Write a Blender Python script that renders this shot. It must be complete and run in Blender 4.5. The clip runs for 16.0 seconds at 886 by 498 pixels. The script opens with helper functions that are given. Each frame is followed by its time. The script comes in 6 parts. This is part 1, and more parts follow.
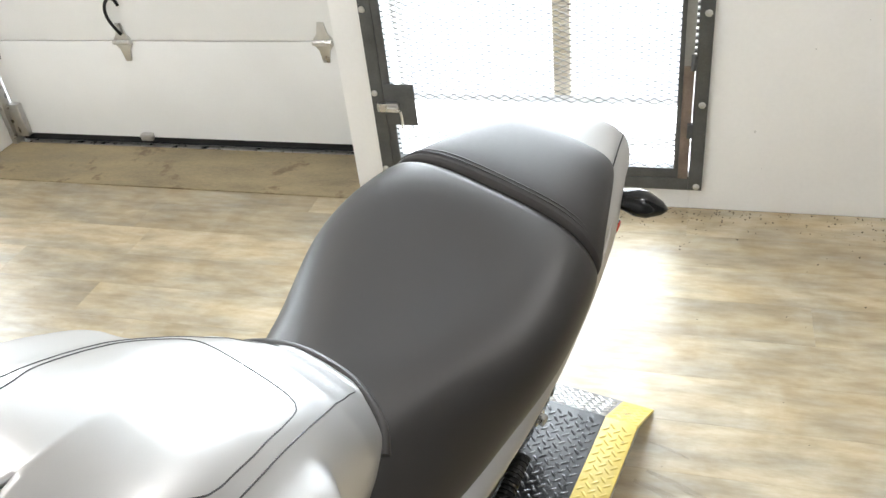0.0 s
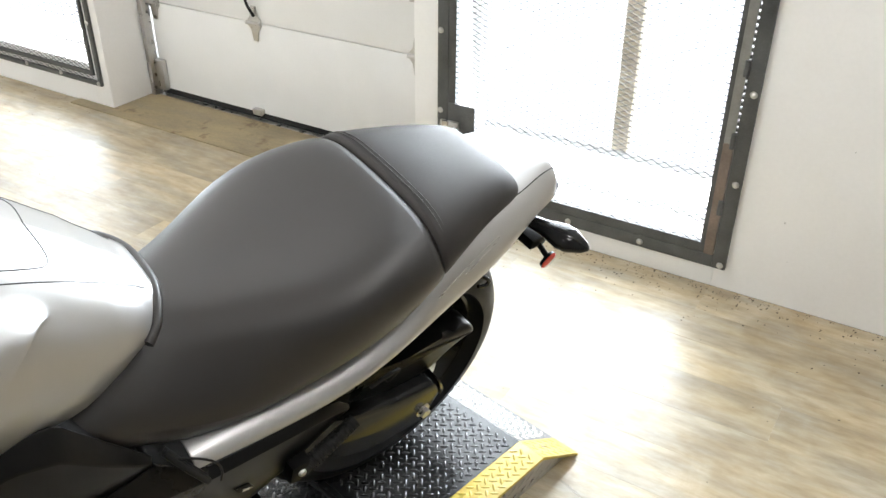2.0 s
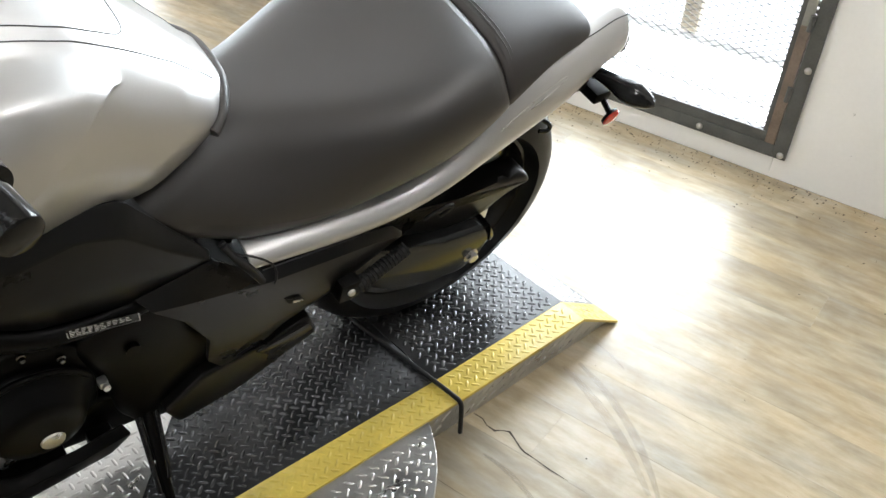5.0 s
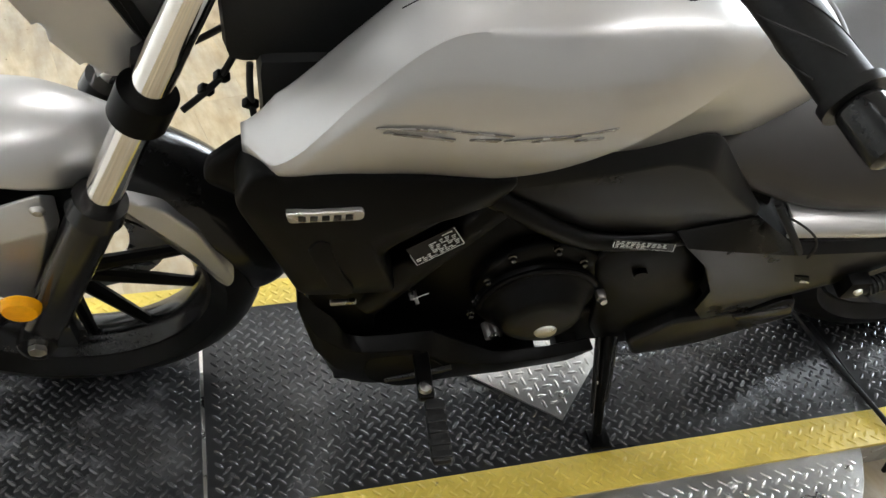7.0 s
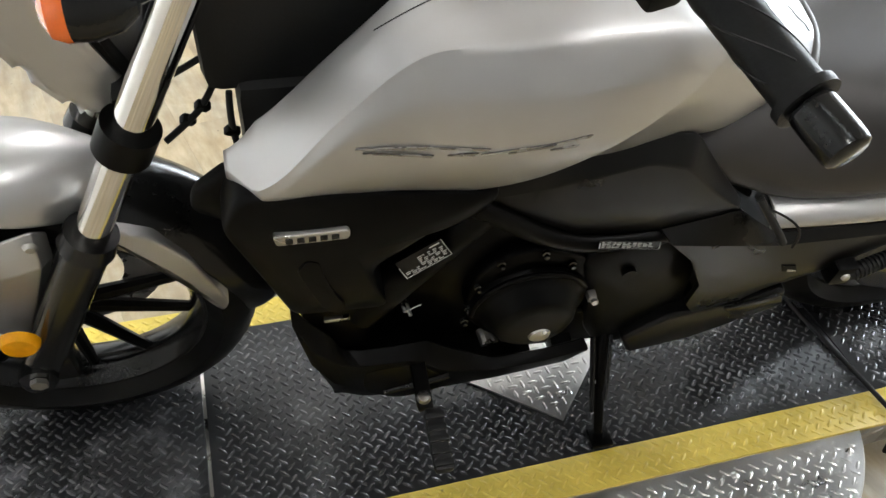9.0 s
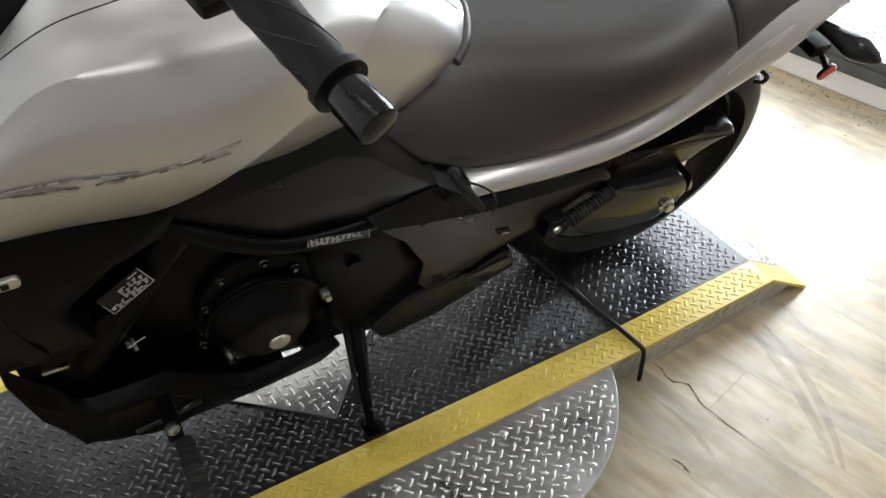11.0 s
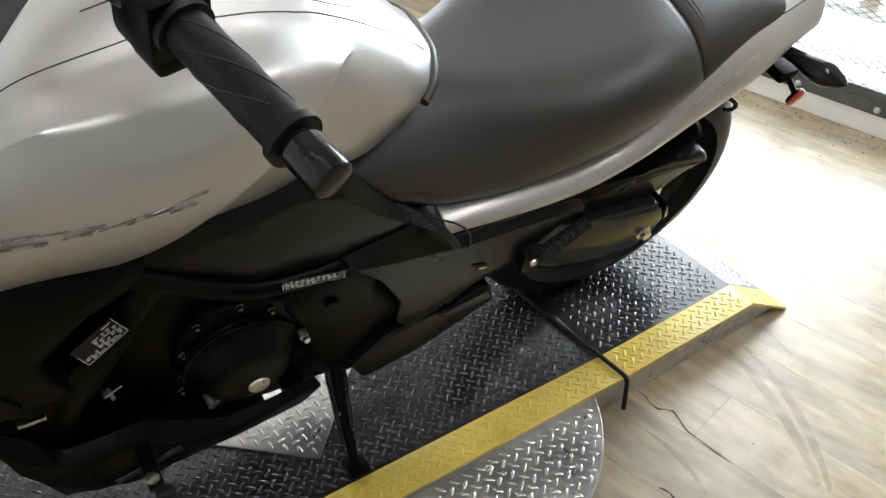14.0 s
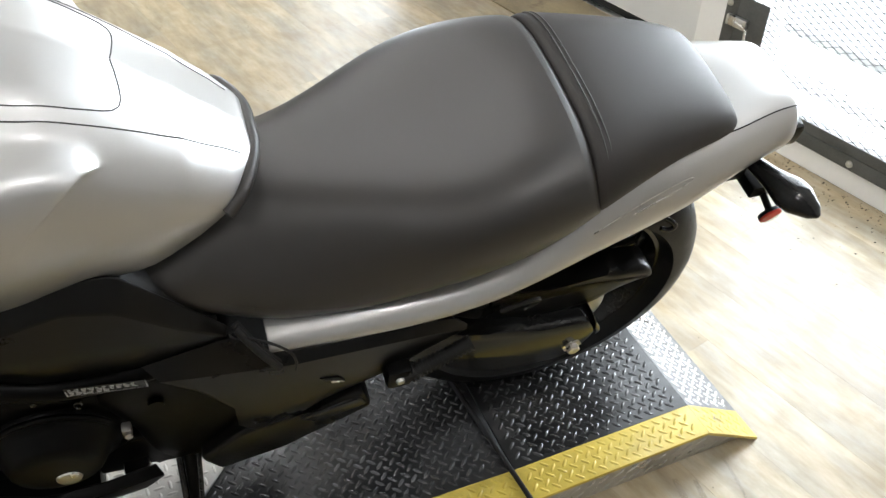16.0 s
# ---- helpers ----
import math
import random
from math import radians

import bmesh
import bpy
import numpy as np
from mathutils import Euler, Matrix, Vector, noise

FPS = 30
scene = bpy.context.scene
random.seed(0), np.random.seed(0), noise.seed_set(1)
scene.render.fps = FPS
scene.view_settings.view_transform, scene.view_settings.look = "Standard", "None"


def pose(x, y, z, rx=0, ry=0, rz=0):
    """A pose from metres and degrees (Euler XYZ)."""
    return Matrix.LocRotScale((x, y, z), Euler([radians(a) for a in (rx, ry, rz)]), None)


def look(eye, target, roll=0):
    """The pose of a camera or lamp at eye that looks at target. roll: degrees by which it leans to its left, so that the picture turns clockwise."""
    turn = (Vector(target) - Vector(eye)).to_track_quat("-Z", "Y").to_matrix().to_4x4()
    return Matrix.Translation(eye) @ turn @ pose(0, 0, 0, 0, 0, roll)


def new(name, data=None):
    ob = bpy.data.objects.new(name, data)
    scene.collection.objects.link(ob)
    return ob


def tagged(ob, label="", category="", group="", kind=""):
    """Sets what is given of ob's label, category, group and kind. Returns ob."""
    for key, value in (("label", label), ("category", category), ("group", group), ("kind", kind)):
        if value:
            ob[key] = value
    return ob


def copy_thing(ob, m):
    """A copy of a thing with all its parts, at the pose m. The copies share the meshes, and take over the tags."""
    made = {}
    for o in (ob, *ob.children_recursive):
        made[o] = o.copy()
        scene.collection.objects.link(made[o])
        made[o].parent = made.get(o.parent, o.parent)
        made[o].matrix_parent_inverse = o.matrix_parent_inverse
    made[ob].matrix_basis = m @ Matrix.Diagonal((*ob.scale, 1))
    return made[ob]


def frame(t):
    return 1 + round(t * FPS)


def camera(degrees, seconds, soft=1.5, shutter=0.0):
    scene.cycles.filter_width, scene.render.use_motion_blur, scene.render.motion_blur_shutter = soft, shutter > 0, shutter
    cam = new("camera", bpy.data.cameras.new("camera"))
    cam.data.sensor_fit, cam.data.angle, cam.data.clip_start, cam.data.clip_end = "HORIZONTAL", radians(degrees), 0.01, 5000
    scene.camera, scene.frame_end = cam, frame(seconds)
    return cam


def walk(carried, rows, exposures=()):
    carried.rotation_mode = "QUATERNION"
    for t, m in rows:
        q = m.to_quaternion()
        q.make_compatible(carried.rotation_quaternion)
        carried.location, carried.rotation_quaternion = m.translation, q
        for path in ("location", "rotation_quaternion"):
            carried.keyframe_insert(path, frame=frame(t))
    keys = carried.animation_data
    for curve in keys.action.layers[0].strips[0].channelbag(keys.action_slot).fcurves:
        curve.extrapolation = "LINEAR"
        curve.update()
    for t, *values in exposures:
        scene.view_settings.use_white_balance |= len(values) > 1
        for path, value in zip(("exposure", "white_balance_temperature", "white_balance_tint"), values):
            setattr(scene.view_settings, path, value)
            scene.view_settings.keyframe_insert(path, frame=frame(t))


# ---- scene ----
import itertools

cam = camera(54.3, 16.0, soft=1.5)
PATH = [
    (0, (0.516, -0.748, 1.478), (1.922, 0.122, 0.353), -6.9),
    (0.5, (0.542, -0.873, 1.48), (1.954, 0.135, 0.485), -6.7),
    (1, (0.491, -1.043, 1.492), (1.884, -0.022, 0.484), -2.4),
    (1.5, (0.545, -1.135, 1.473), (1.855, -0.012, 0.463), -0.9),
    (2, (0.643, -1.198, 1.451), (1.874, 0.002, 0.43), 0.5),
    (2.5, (0.659, -1.227, 1.427), (1.907, -0.046, 0.404), -2.1),
    (3, (0.644, -1.23, 1.412), (1.893, -0.066, 0.37), -1.7),
    (3.2, (0.645, -1.23, 1.403), (1.881, -0.078, 0.333), -1.7),
    (5.3, (0.565, -1.211, 1.345), (1.604, -0.02, 0.12), 4.7),
    (5.5, (0.548, -1.203, 1.342), (1.541, 0.012, 0.101), 4.9),
    (6, (0.484, -1.176, 1.326), (1.321, 0.116, 0.049), 4.6),
    (6.5, (0.41, -1.139, 1.317), (1.072, 0.222, 0.01), 5.3),
    (7, (0.313, -1.107, 1.311), (0.752, 0.335, -0.003), 5.7),
    (7.5, (0.238, -1.088, 1.306), (0.485, 0.384, -0.025), 6.0),
    (8, (0.195, -1.082, 1.319), (0.316, 0.414, -0.003), 5.2),
    (8.5, (0.233, -1.093, 1.337), (0.435, 0.41, 0.032), 3.6),
    (9, (0.326, -1.116, 1.33), (0.765, 0.332, 0.022), 2.2),
    (9.5, (0.417, -1.145, 1.335), (1.133, 0.189, 0.027), 2.6),
    (9.7, (0.443, -1.158, 1.339), (1.235, 0.137, 0.037), 1.9),
    (11.8, (0.478, -1.193, 1.343), (1.277, 0.107, 0.05), 0.5),
    (12, (0.482, -1.184, 1.347), (1.304, 0.106, 0.058), 1.2),
    (12.5, (0.48, -1.189, 1.355), (1.328, 0.133, 0.117), 1.6),
    (13, (0.485, -1.198, 1.353), (1.329, 0.11, 0.098), 0.7),
    (13.5, (0.483, -1.197, 1.352), (1.32, 0.122, 0.104), 0.4),
    (14, (0.488, -1.196, 1.354), (1.327, 0.125, 0.108), -0.4),
    (14.5, (0.517, -1.193, 1.362), (1.412, 0.106, 0.133), -2.6),
    (15, (0.615, -1.19, 1.372), (1.387, 0.18, 0.136), -2.6),
    (15.5, (0.767, -1.257, 1.423), (1.475, 0.173, 0.217), -0.8),
    (16, (0.926, -1.148, 1.4), (1.521, 0.27, 0.121), 1.0),
]
walk(cam, [(t, look(eye, target, roll)) for t, eye, target, roll in PATH], exposures=[(0, 0.2), (1.5, 0.22), (3, 0.2), (5.5, 0.2), (7, 0.32), (8.5, 0.32), (9.5, 0.2), (12, 0.03), (16, 0.03)])

# ---- world, daylight and lamps ----
W0, UX, UY = (2.894, -0.21), -0.222, 0.975       # window wall: origin and direction along it


def room(s, d, h=0.0):
    """Place in the room: s along the window wall, d metres in from it, h up."""
    return Vector((W0[0] + s * UX - d * UY, W0[1] + s * UY + d * UX, h))


WALL_TURN = math.atan2(UY, UX)

world = bpy.data.worlds.new("overcast_sky")
scene.world = world
world.use_nodes = True
wn = world.node_tree.nodes
sky = wn.new("ShaderNodeTexSky")
sky.sky_type, sky.sun_disc = "NISHITA", False
sky.sun_elevation, sky.sun_rotation = radians(50), radians(60)
wn["Background"].inputs["Strength"].default_value = 0.15
world.node_tree.links.new(sky.outputs[0], wn["Background"].inputs["Color"])


def area(name, m, w, h, watts, colour):
    data = bpy.data.lights.new(name, "AREA")
    data.shape, data.size, data.size_y, data.energy, data.color = "RECTANGLE", w, h, watts, colour
    ob = new(name, data)
    ob.matrix_world = m
    return ob


def wall_lamp(name, s, h, w, tall, watts):
    eye = room(s, -0.02, h)
    return area(name, look(eye, eye + Vector((-UY, UX, -0.12))), w, tall, watts, (0.86, 0.94, 1.0))


wall_lamp("window_light", 0.47, 1.1, 0.9, 1.9, 66)
wall_lamp("window_light", 3.35, 1.1, 0.9, 1.9, 66)

# ---- materials ----
def material(name, base, rough=0.5, metal=0.0, vary=0.12, scale=9.0, fine=140.0, bump=0.05, coat=0.0, stretch=(1, 1, 1), rough_vary=0.1, spec=0.5, marks=None):
    m = bpy.data.materials.new(name)
    m.use_nodes = True
    nt = m.node_tree
    n, l = nt.nodes, nt.links
    b = n["Principled BSDF"]
    co = n.new("ShaderNodeTexCoord")
    mp = n.new("ShaderNodeMapping")
    mp.inputs["Scale"].default_value = stretch
    l.new(co.outputs["Object"], mp.inputs["Vector"])
    big, small = n.new("ShaderNodeTexNoise"), n.new("ShaderNodeTexNoise")
    big.inputs["Scale"].default_value, big.inputs["Detail"].default_value = scale, 6
    small.inputs["Scale"].default_value, small.inputs["Detail"].default_value = fine, 3
    for t in (big, small):
        l.new(mp.outputs[0], t.inputs["Vector"])
    mixv = n.new("ShaderNodeMath")
    mixv.operation = "MULTIPLY_ADD"
    l.new(small.outputs["Fac"], mixv.inputs[0])
    mixv.inputs[1].default_value = 0.4
    l.new(big.outputs["Fac"], mixv.inputs[2])
    ramp = n.new("ShaderNodeValToRGB")
    lo = [c * (1 - vary) for c in base]
    hi = [min(1, c * (1 + vary)) for c in base]
    ramp.color_ramp.elements[0].position, ramp.color_ramp.elements[0].color = 0.4, (*lo, 1)
    ramp.color_ramp.elements[1].position, ramp.color_ramp.elements[1].color = 1.0, (*hi, 1)
    l.new(mixv.outputs[0], ramp.inputs["Fac"])
    colour = ramp.outputs[0]
    if marks:
        # scuffs of another colour where a noise runs high
        tone, size, edge = marks
        sc = n.new("ShaderNodeTexNoise")
        sc.inputs["Scale"].default_value, sc.inputs["Detail"].default_value, sc.inputs["Roughness"].default_value = size, 7, 0.65
        l.new(co.outputs["Object"], sc.inputs["Vector"])
        sr = n.new("ShaderNodeMapRange")
        sr.inputs["From Min"].default_value, sr.inputs["From Max"].default_value = edge, edge + 0.07
        l.new(sc.outputs["Fac"], sr.inputs["Value"])
        mx = n.new("ShaderNodeMixRGB")
        mx.inputs[2].default_value = (*tone, 1)
        l.new(sr.outputs[0], mx.inputs[0])
        l.new(colour, mx.inputs[1])
        colour = mx.outputs[0]
    l.new(colour, b.inputs["Base Color"])
    rr = n.new("ShaderNodeMapRange")
    rr.inputs["From Min"].default_value, rr.inputs["From Max"].default_value = 0.35, 0.7
    rr.inputs["To Min"].default_value, rr.inputs["To Max"].default_value = max(0.02, rough - rough_vary), min(1, rough + rough_vary)
    l.new(big.outputs["Fac"], rr.inputs["Value"])
    l.new(rr.outputs[0], b.inputs["Roughness"])
    b.inputs["Metallic"].default_value = metal
    b.inputs["Specular IOR Level"].default_value = spec
    b.inputs["Coat Weight"].default_value = coat
    b.inputs["Coat Roughness"].default_value = 0.06
    if bump:
        bp = n.new("ShaderNodeBump")
        bp.inputs["Strength"].default_value, bp.inputs["Distance"].default_value = bump, 0.002
        l.new(small.outputs["Fac"], bp.inputs["Height"])
        l.new(bp.outputs[0], b.inputs["Normal"])
    return m


SILVER = material("silver_paint", (0.49, 0.487, 0.482), 0.37, 0.76, 0.03, 3, 900, 0.0, 0.4, rough_vary=0.02)
BLACK_PLASTIC = material("black_plastic", (0.0024, 0.0023, 0.0022), 0.36, 0, 0.2, 14, 500, 0.02, rough_vary=0.03, spec=0.08)
SATIN_COVER = material("satin_cover_plastic", (0.0040, 0.0037, 0.0034), 0.30, 0, 0.2, 10, 500, 0.02, rough_vary=0.03, spec=0.22)
GLOSS_BLACK = material("gloss_black_paint", (0.008, 0.008, 0.008), 0.18, 0, 0.2, 6, 300, 0.0, 0.05, rough_vary=0.04, spec=0.25)
ENGINE_BLACK = material("satin_black_metal", (0.0018, 0.0017, 0.0016), 0.36, 0.0, 0.25, 18, 400, 0.03, rough_vary=0.04, spec=0.09)
VINYL = material("seat_vinyl", (0.015, 0.0122, 0.0107), 0.43, 0, 0.08, 5, 700, 0.10, rough_vary=0.03, spec=0.75)
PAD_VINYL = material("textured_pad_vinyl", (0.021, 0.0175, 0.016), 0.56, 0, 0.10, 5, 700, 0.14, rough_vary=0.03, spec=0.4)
RUBBER = material("rubber", (0.011, 0.011, 0.011), 0.55, 0, 0.25, 12, 260, 0.12, spec=0.3)
TYRE = material("tyre_rubber", (0.0060, 0.0060, 0.0060), 0.42, 0, 0.3, 12, 260, 0.10, spec=0.14)
CHROME = material("chrome", (0.82, 0.80, 0.76), 0.10, 1.0, 0.03, 12, 300, 0.0, rough_vary=0.04)
EMBLEM_GREY = material("emblem_grey", (0.32, 0.31, 0.30), 0.3, 0.8, 0.2, 30, 500, 0.0)
JOINT_GREY = material("panel_joint_shadow_gap", (0.03, 0.029, 0.028), 0.6, 0, 0.2, 30, 500, 0.0)
STEEL = material("bare_steel", (0.55, 0.54, 0.52), 0.34, 1.0, 0.12, 30, 500, 0.05)
ALU_PLATE = material("aluminium_tread", (0.50, 0.49, 0.47), 0.36, 0.9, 0.12, 8, 300, 0.08)
DECK_BLACK = material("deck_black_paint", (0.018, 0.0185, 0.0195), 0.30, 0.05, 0.4, 5, 160, 0.08, rough_vary=0.08, spec=0.4, marks=((0.07, 0.07, 0.073), 7, 0.66))
RAMP_WORN = material("worn_ramp_metal", (0.16, 0.16, 0.165), 0.36, 0.6, 0.25, 9, 200, 0.06, marks=((0.10, 0.10, 0.105), 9, 0.60))
WORN_LUG = material("worn_lug_metal", (0.070, 0.070, 0.072), 0.25, 0.5, 0.5, 12, 300, 0.05, rough_vary=0.12)
YELLOW = material("yellow_paint", (0.60, 0.455, 0.075), 0.42, 0, 0.22, 10, 120, 0.08, marks=((0.05, 0.04, 0.02), 22, 0.66))
FRAME_GREY = material("gate_grey_paint", (0.085, 0.088, 0.088), 0.45, 0.2, 0.35, 14, 200, 0.1)
HINGE_GREY = material("hinge_bar_paint", (0.26, 0.26, 0.25), 0.45, 0.3, 0.25, 14, 200, 0.1)
MESH_METAL = material("expanded_metal", (0.022, 0.021, 0.020), 0.5, 0.4, 0.3, 20, 300, 0.05)
WALL_WHITE = material("wall_white_paint", (0.91, 0.905, 0.895), 0.6, 0, 0.04, 2.5, 90, 0.06)
# darker copy of the wall white, greyed to hold back bounced light
WALL_UNSEEN_DIM = material("unseen_wall_dim", (0.36, 0.358, 0.352), 0.6, 0, 0.04, 2.5, 90, 0.06)
DOOR_WHITE = material("door_white_enamel", (0.84, 0.84, 0.825), 0.4, 0, 0.04, 4, 240, 0.05)
PLY = material("plywood", (0.27, 0.215, 0.125), 0.5, 0, 0.4, 4, 70, 0.12, stretch=(1, 3, 1), marks=((0.16, 0.11, 0.06), 6, 0.56))
CEILING = material("ceiling_paint", (0.62, 0.585, 0.555), 0.8, 0, 0.05, 3, 120, 0.05)
RED_LENS = material("red_lens", (0.55, 0.03, 0.02), 0.15, 0, 0.1, 40, 600, 0.0, 0.6)
AMBER_LENS = material("amber_lens", (0.86, 0.36, 0.004), 0.2, 0, 0.15, 60, 600, 0.0, 0.05, spec=0.2)
ORANGE_LENS = material("orange_lens", (0.85, 0.16, 0.02), 0.15, 0, 0.1, 40, 600, 0.0, 0.6)
LABEL_WHITE = material("label_print", (0.58, 0.58, 0.57), 0.5, 0, 0.1, 40, 600, 0.0)
DARK_BOLT = material("blackened_bolt", (0.10, 0.10, 0.098), 0.22, 0.9, 0.2, 30, 500, 0.0)
POST_BROWN = material("weathered_post", (0.88, 0.68, 0.50), 0.7, 0, 0.3, 8, 90, 0.1)
RUSTY = material("rusty_steel", (0.20, 0.155, 0.125), 0.6, 0.3, 0.4, 14, 160, 0.1)

DIRT = material("dry_dirt", (0.055, 0.042, 0.028), 0.9, 0, 0.4, 60, 300, 0.0)


def smear():
    """A thin see-through stain, broken up by noise."""
    m = material("floor_smear", (0.19, 0.135, 0.075), 0.45, 0, 0.3, 12, 200, 0.0)
    n, l = m.node_tree.nodes, m.node_tree.links
    co, no = n.new("ShaderNodeTexCoord"), n.new("ShaderNodeTexNoise")
    no.inputs["Scale"].default_value, no.inputs["Detail"].default_value = 22, 5
    l.new(co.outputs["Object"], no.inputs["Vector"])
    mr = n.new("ShaderNodeMapRange")
    mr.inputs["From Min"].default_value, mr.inputs["From Max"].default_value, mr.inputs["To Max"].default_value = 0.25, 0.75, 0.36
    l.new(no.outputs["Fac"], mr.inputs["Value"])
    l.new(mr.outputs[0], n["Principled BSDF"].inputs["Alpha"])
    return m


SMEAR = smear()


def dusty_deck():
    """Black deck paint with pale dust smudges in one place."""
    m = material("deck_black_dusty", (0.017, 0.0175, 0.0185), 0.26, 0.05, 0.4, 5, 160, 0.08, rough_vary=0.08, spec=0.35)
    n, l = m.node_tree.nodes, m.node_tree.links
    b = n["Principled BSDF"]
    old = b.inputs["Base Color"].links[0].from_socket
    co, no = n.new("ShaderNodeTexCoord"), n.new("ShaderNodeTexNoise")
    no.inputs["Scale"].default_value, no.inputs["Detail"].default_value, no.inputs["Roughness"].default_value = 13, 7, 0.6
    l.new(co.outputs["Object"], no.inputs["Vector"])
    dist = n.new("ShaderNodeVectorMath")
    dist.operation = "DISTANCE"
    dist.inputs[1].default_value = (0.0, -0.13, 0.09)
    l.new(co.outputs["Object"], dist.inputs[0])
    fall, hi, mul, mx = n.new("ShaderNodeMapRange"), n.new("ShaderNodeMapRange"), n.new("ShaderNodeMath"), n.new("ShaderNodeMixRGB")
    fall.inputs["From Min"].default_value, fall.inputs["From Max"].default_value, fall.inputs["To Min"].default_value, fall.inputs["To Max"].default_value = 0.08, 0.22, 1, 0
    hi.inputs["From Min"].default_value, hi.inputs["From Max"].default_value = 0.54, 0.74
    l.new(dist.outputs["Value"], fall.inputs["Value"])
    l.new(no.outputs["Fac"], hi.inputs["Value"])
    mul.operation = "MULTIPLY"
    l.new(fall.outputs[0], mul.inputs[0])
    l.new(hi.outputs[0], mul.inputs[1])
    mx.inputs[2].default_value = (0.22, 0.22, 0.235, 1)
    l.new(mul.outputs[0], mx.inputs[0])
    l.new(old, mx.inputs[1])
    l.new(mx.outputs[0], b.inputs["Base Color"])
    return m


DECK_DUSTY = dusty_deck()


def wood_floor():
    m = bpy.data.materials.new("vinyl_plank")
    m.use_nodes = True
    n, l = m.node_tree.nodes, m.node_tree.links
    b = n["Principled BSDF"]
    co, info = n.new("ShaderNodeTexCoord"), n.new("ShaderNodeObjectInfo")
    add = n.new("ShaderNodeVectorMath")
    add.operation = "MULTIPLY_ADD"
    comb = n.new("ShaderNodeCombineXYZ")
    for k in range(3):
        l.new(info.outputs["Random"], comb.inputs[k])
    add.inputs[1].default_value = (37, 91, 13)
    l.new(comb.outputs[0], add.inputs[0])
    l.new(co.outputs["Object"], add.inputs[2])
    mp = n.new("ShaderNodeMapping")
    mp.inputs["Scale"].default_value = (5.0, 19, 1)
    l.new(add.outputs[0], mp.inputs["Vector"])
    grain, blotch, knot = n.new("ShaderNodeTexNoise"), n.new("ShaderNodeTexNoise"), n.new("ShaderNodeTexNoise")
    grain.inputs["Scale"].default_value, grain.inputs["Detail"].default_value, grain.inputs["Roughness"].default_value = 2.0, 9, 0.62
    l.new(mp.outputs[0], grain.inputs["Vector"])
    mp2 = n.new("ShaderNodeMapping")
    mp2.inputs["Scale"].default_value = (2.4, 9, 1)
    l.new(add.outputs[0], mp2.inputs["Vector"])
    blotch.inputs["Scale"].default_value, blotch.inputs["Detail"].default_value = 1.6, 5
    l.new(mp2.outputs[0], blotch.inputs["Vector"])
    ramp = n.new("ShaderNodeValToRGB")
    e = ramp.color_ramp.elements
    e[0].position, e[0].color = 0.22, (0.31, 0.252, 0.160, 1)
    e[1].position, e[1].color = 0.78, (0.54, 0.495, 0.40, 1)
    mid = e.new(0.47)
    mid.color = (0.425, 0.365, 0.258, 1)
    l.new(grain.outputs["Fac"], ramp.inputs["Fac"])
    ramp2 = n.new("ShaderNodeValToRGB")
    e = ramp2.color_ramp.elements
    e[0].position, e[0].color = 0.33, (0.70, 0.71, 0.74, 1)
    e[1].position, e[1].color = 0.62, (1.10, 1.05, 0.95, 1)
    l.new(blotch.outputs["Fac"], ramp2.inputs["Fac"])
    mul = n.new("ShaderNodeMixRGB")
    mul.blend_type = "MULTIPLY"
    mul.inputs[0].default_value = 0.8
    l.new(ramp.outputs[0], mul.inputs[1])
    l.new(ramp2.outputs[0], mul.inputs[2])
    tone = n.new("ShaderNodeHueSaturation")
    mr = n.new("ShaderNodeMapRange")
    mr.inputs["To Min"].default_value, mr.inputs["To Max"].default_value = 0.82, 1.1
    l.new(info.outputs["Random"], mr.inputs["Value"])
    l.new(mr.outputs[0], tone.inputs["Value"])
    l.new(mul.outputs[0], tone.inputs["Color"])
    # trodden brown clouds across the planks
    geo, cloud, warm, stain = n.new("ShaderNodeNewGeometry"), n.new("ShaderNodeTexNoise"), n.new("ShaderNodeValToRGB"), n.new("ShaderNodeMixRGB")
    cloud.inputs["Scale"].default_value, cloud.inputs["Detail"].default_value, cloud.inputs["Roughness"].default_value = 5.0, 7, 0.62
    cloud.inputs["Distortion"].default_value = 0.6
    l.new(geo.outputs["Position"], cloud.inputs["Vector"])
    e = warm.color_ramp.elements
    e[0].position, e[0].color = 0.38, (0.78, 0.665, 0.48, 1)
    e[1].position, e[1].color = 0.62, (1.10, 1.11, 1.12, 1)
    l.new(cloud.outputs["Fac"], warm.inputs["Fac"])
    stain.blend_type = "MULTIPLY"
    stain.inputs[0].default_value = 0.5
    l.new(tone.outputs[0], stain.inputs[1])
    l.new(warm.outputs[0], stain.inputs[2])
    l.new(stain.outputs[0], b.inputs["Base Color"])
    rr = n.new("ShaderNodeMapRange")
    b.inputs["Specular IOR Level"].default_value = 0.72
    # cloudy wear over many planks
    wear = n.new("ShaderNodeTexNoise")
    wear.inputs["Scale"].default_value, wear.inputs["Detail"].default_value, wear.inputs["Roughness"].default_value = 3.2, 8, 0.6
    l.new(geo.outputs["Position"], wear.inputs["Vector"])
    rr.inputs["From Min"].default_value, rr.inputs["From Max"].default_value = 0.3, 0.7
    rr.inputs["To Min"].default_value, rr.inputs["To Max"].default_value = 0.30, 0.50
    l.new(wear.outputs["Fac"], rr.inputs["Value"])
    l.new(rr.outputs[0], b.inputs["Roughness"])
    bp = n.new("ShaderNodeBump")
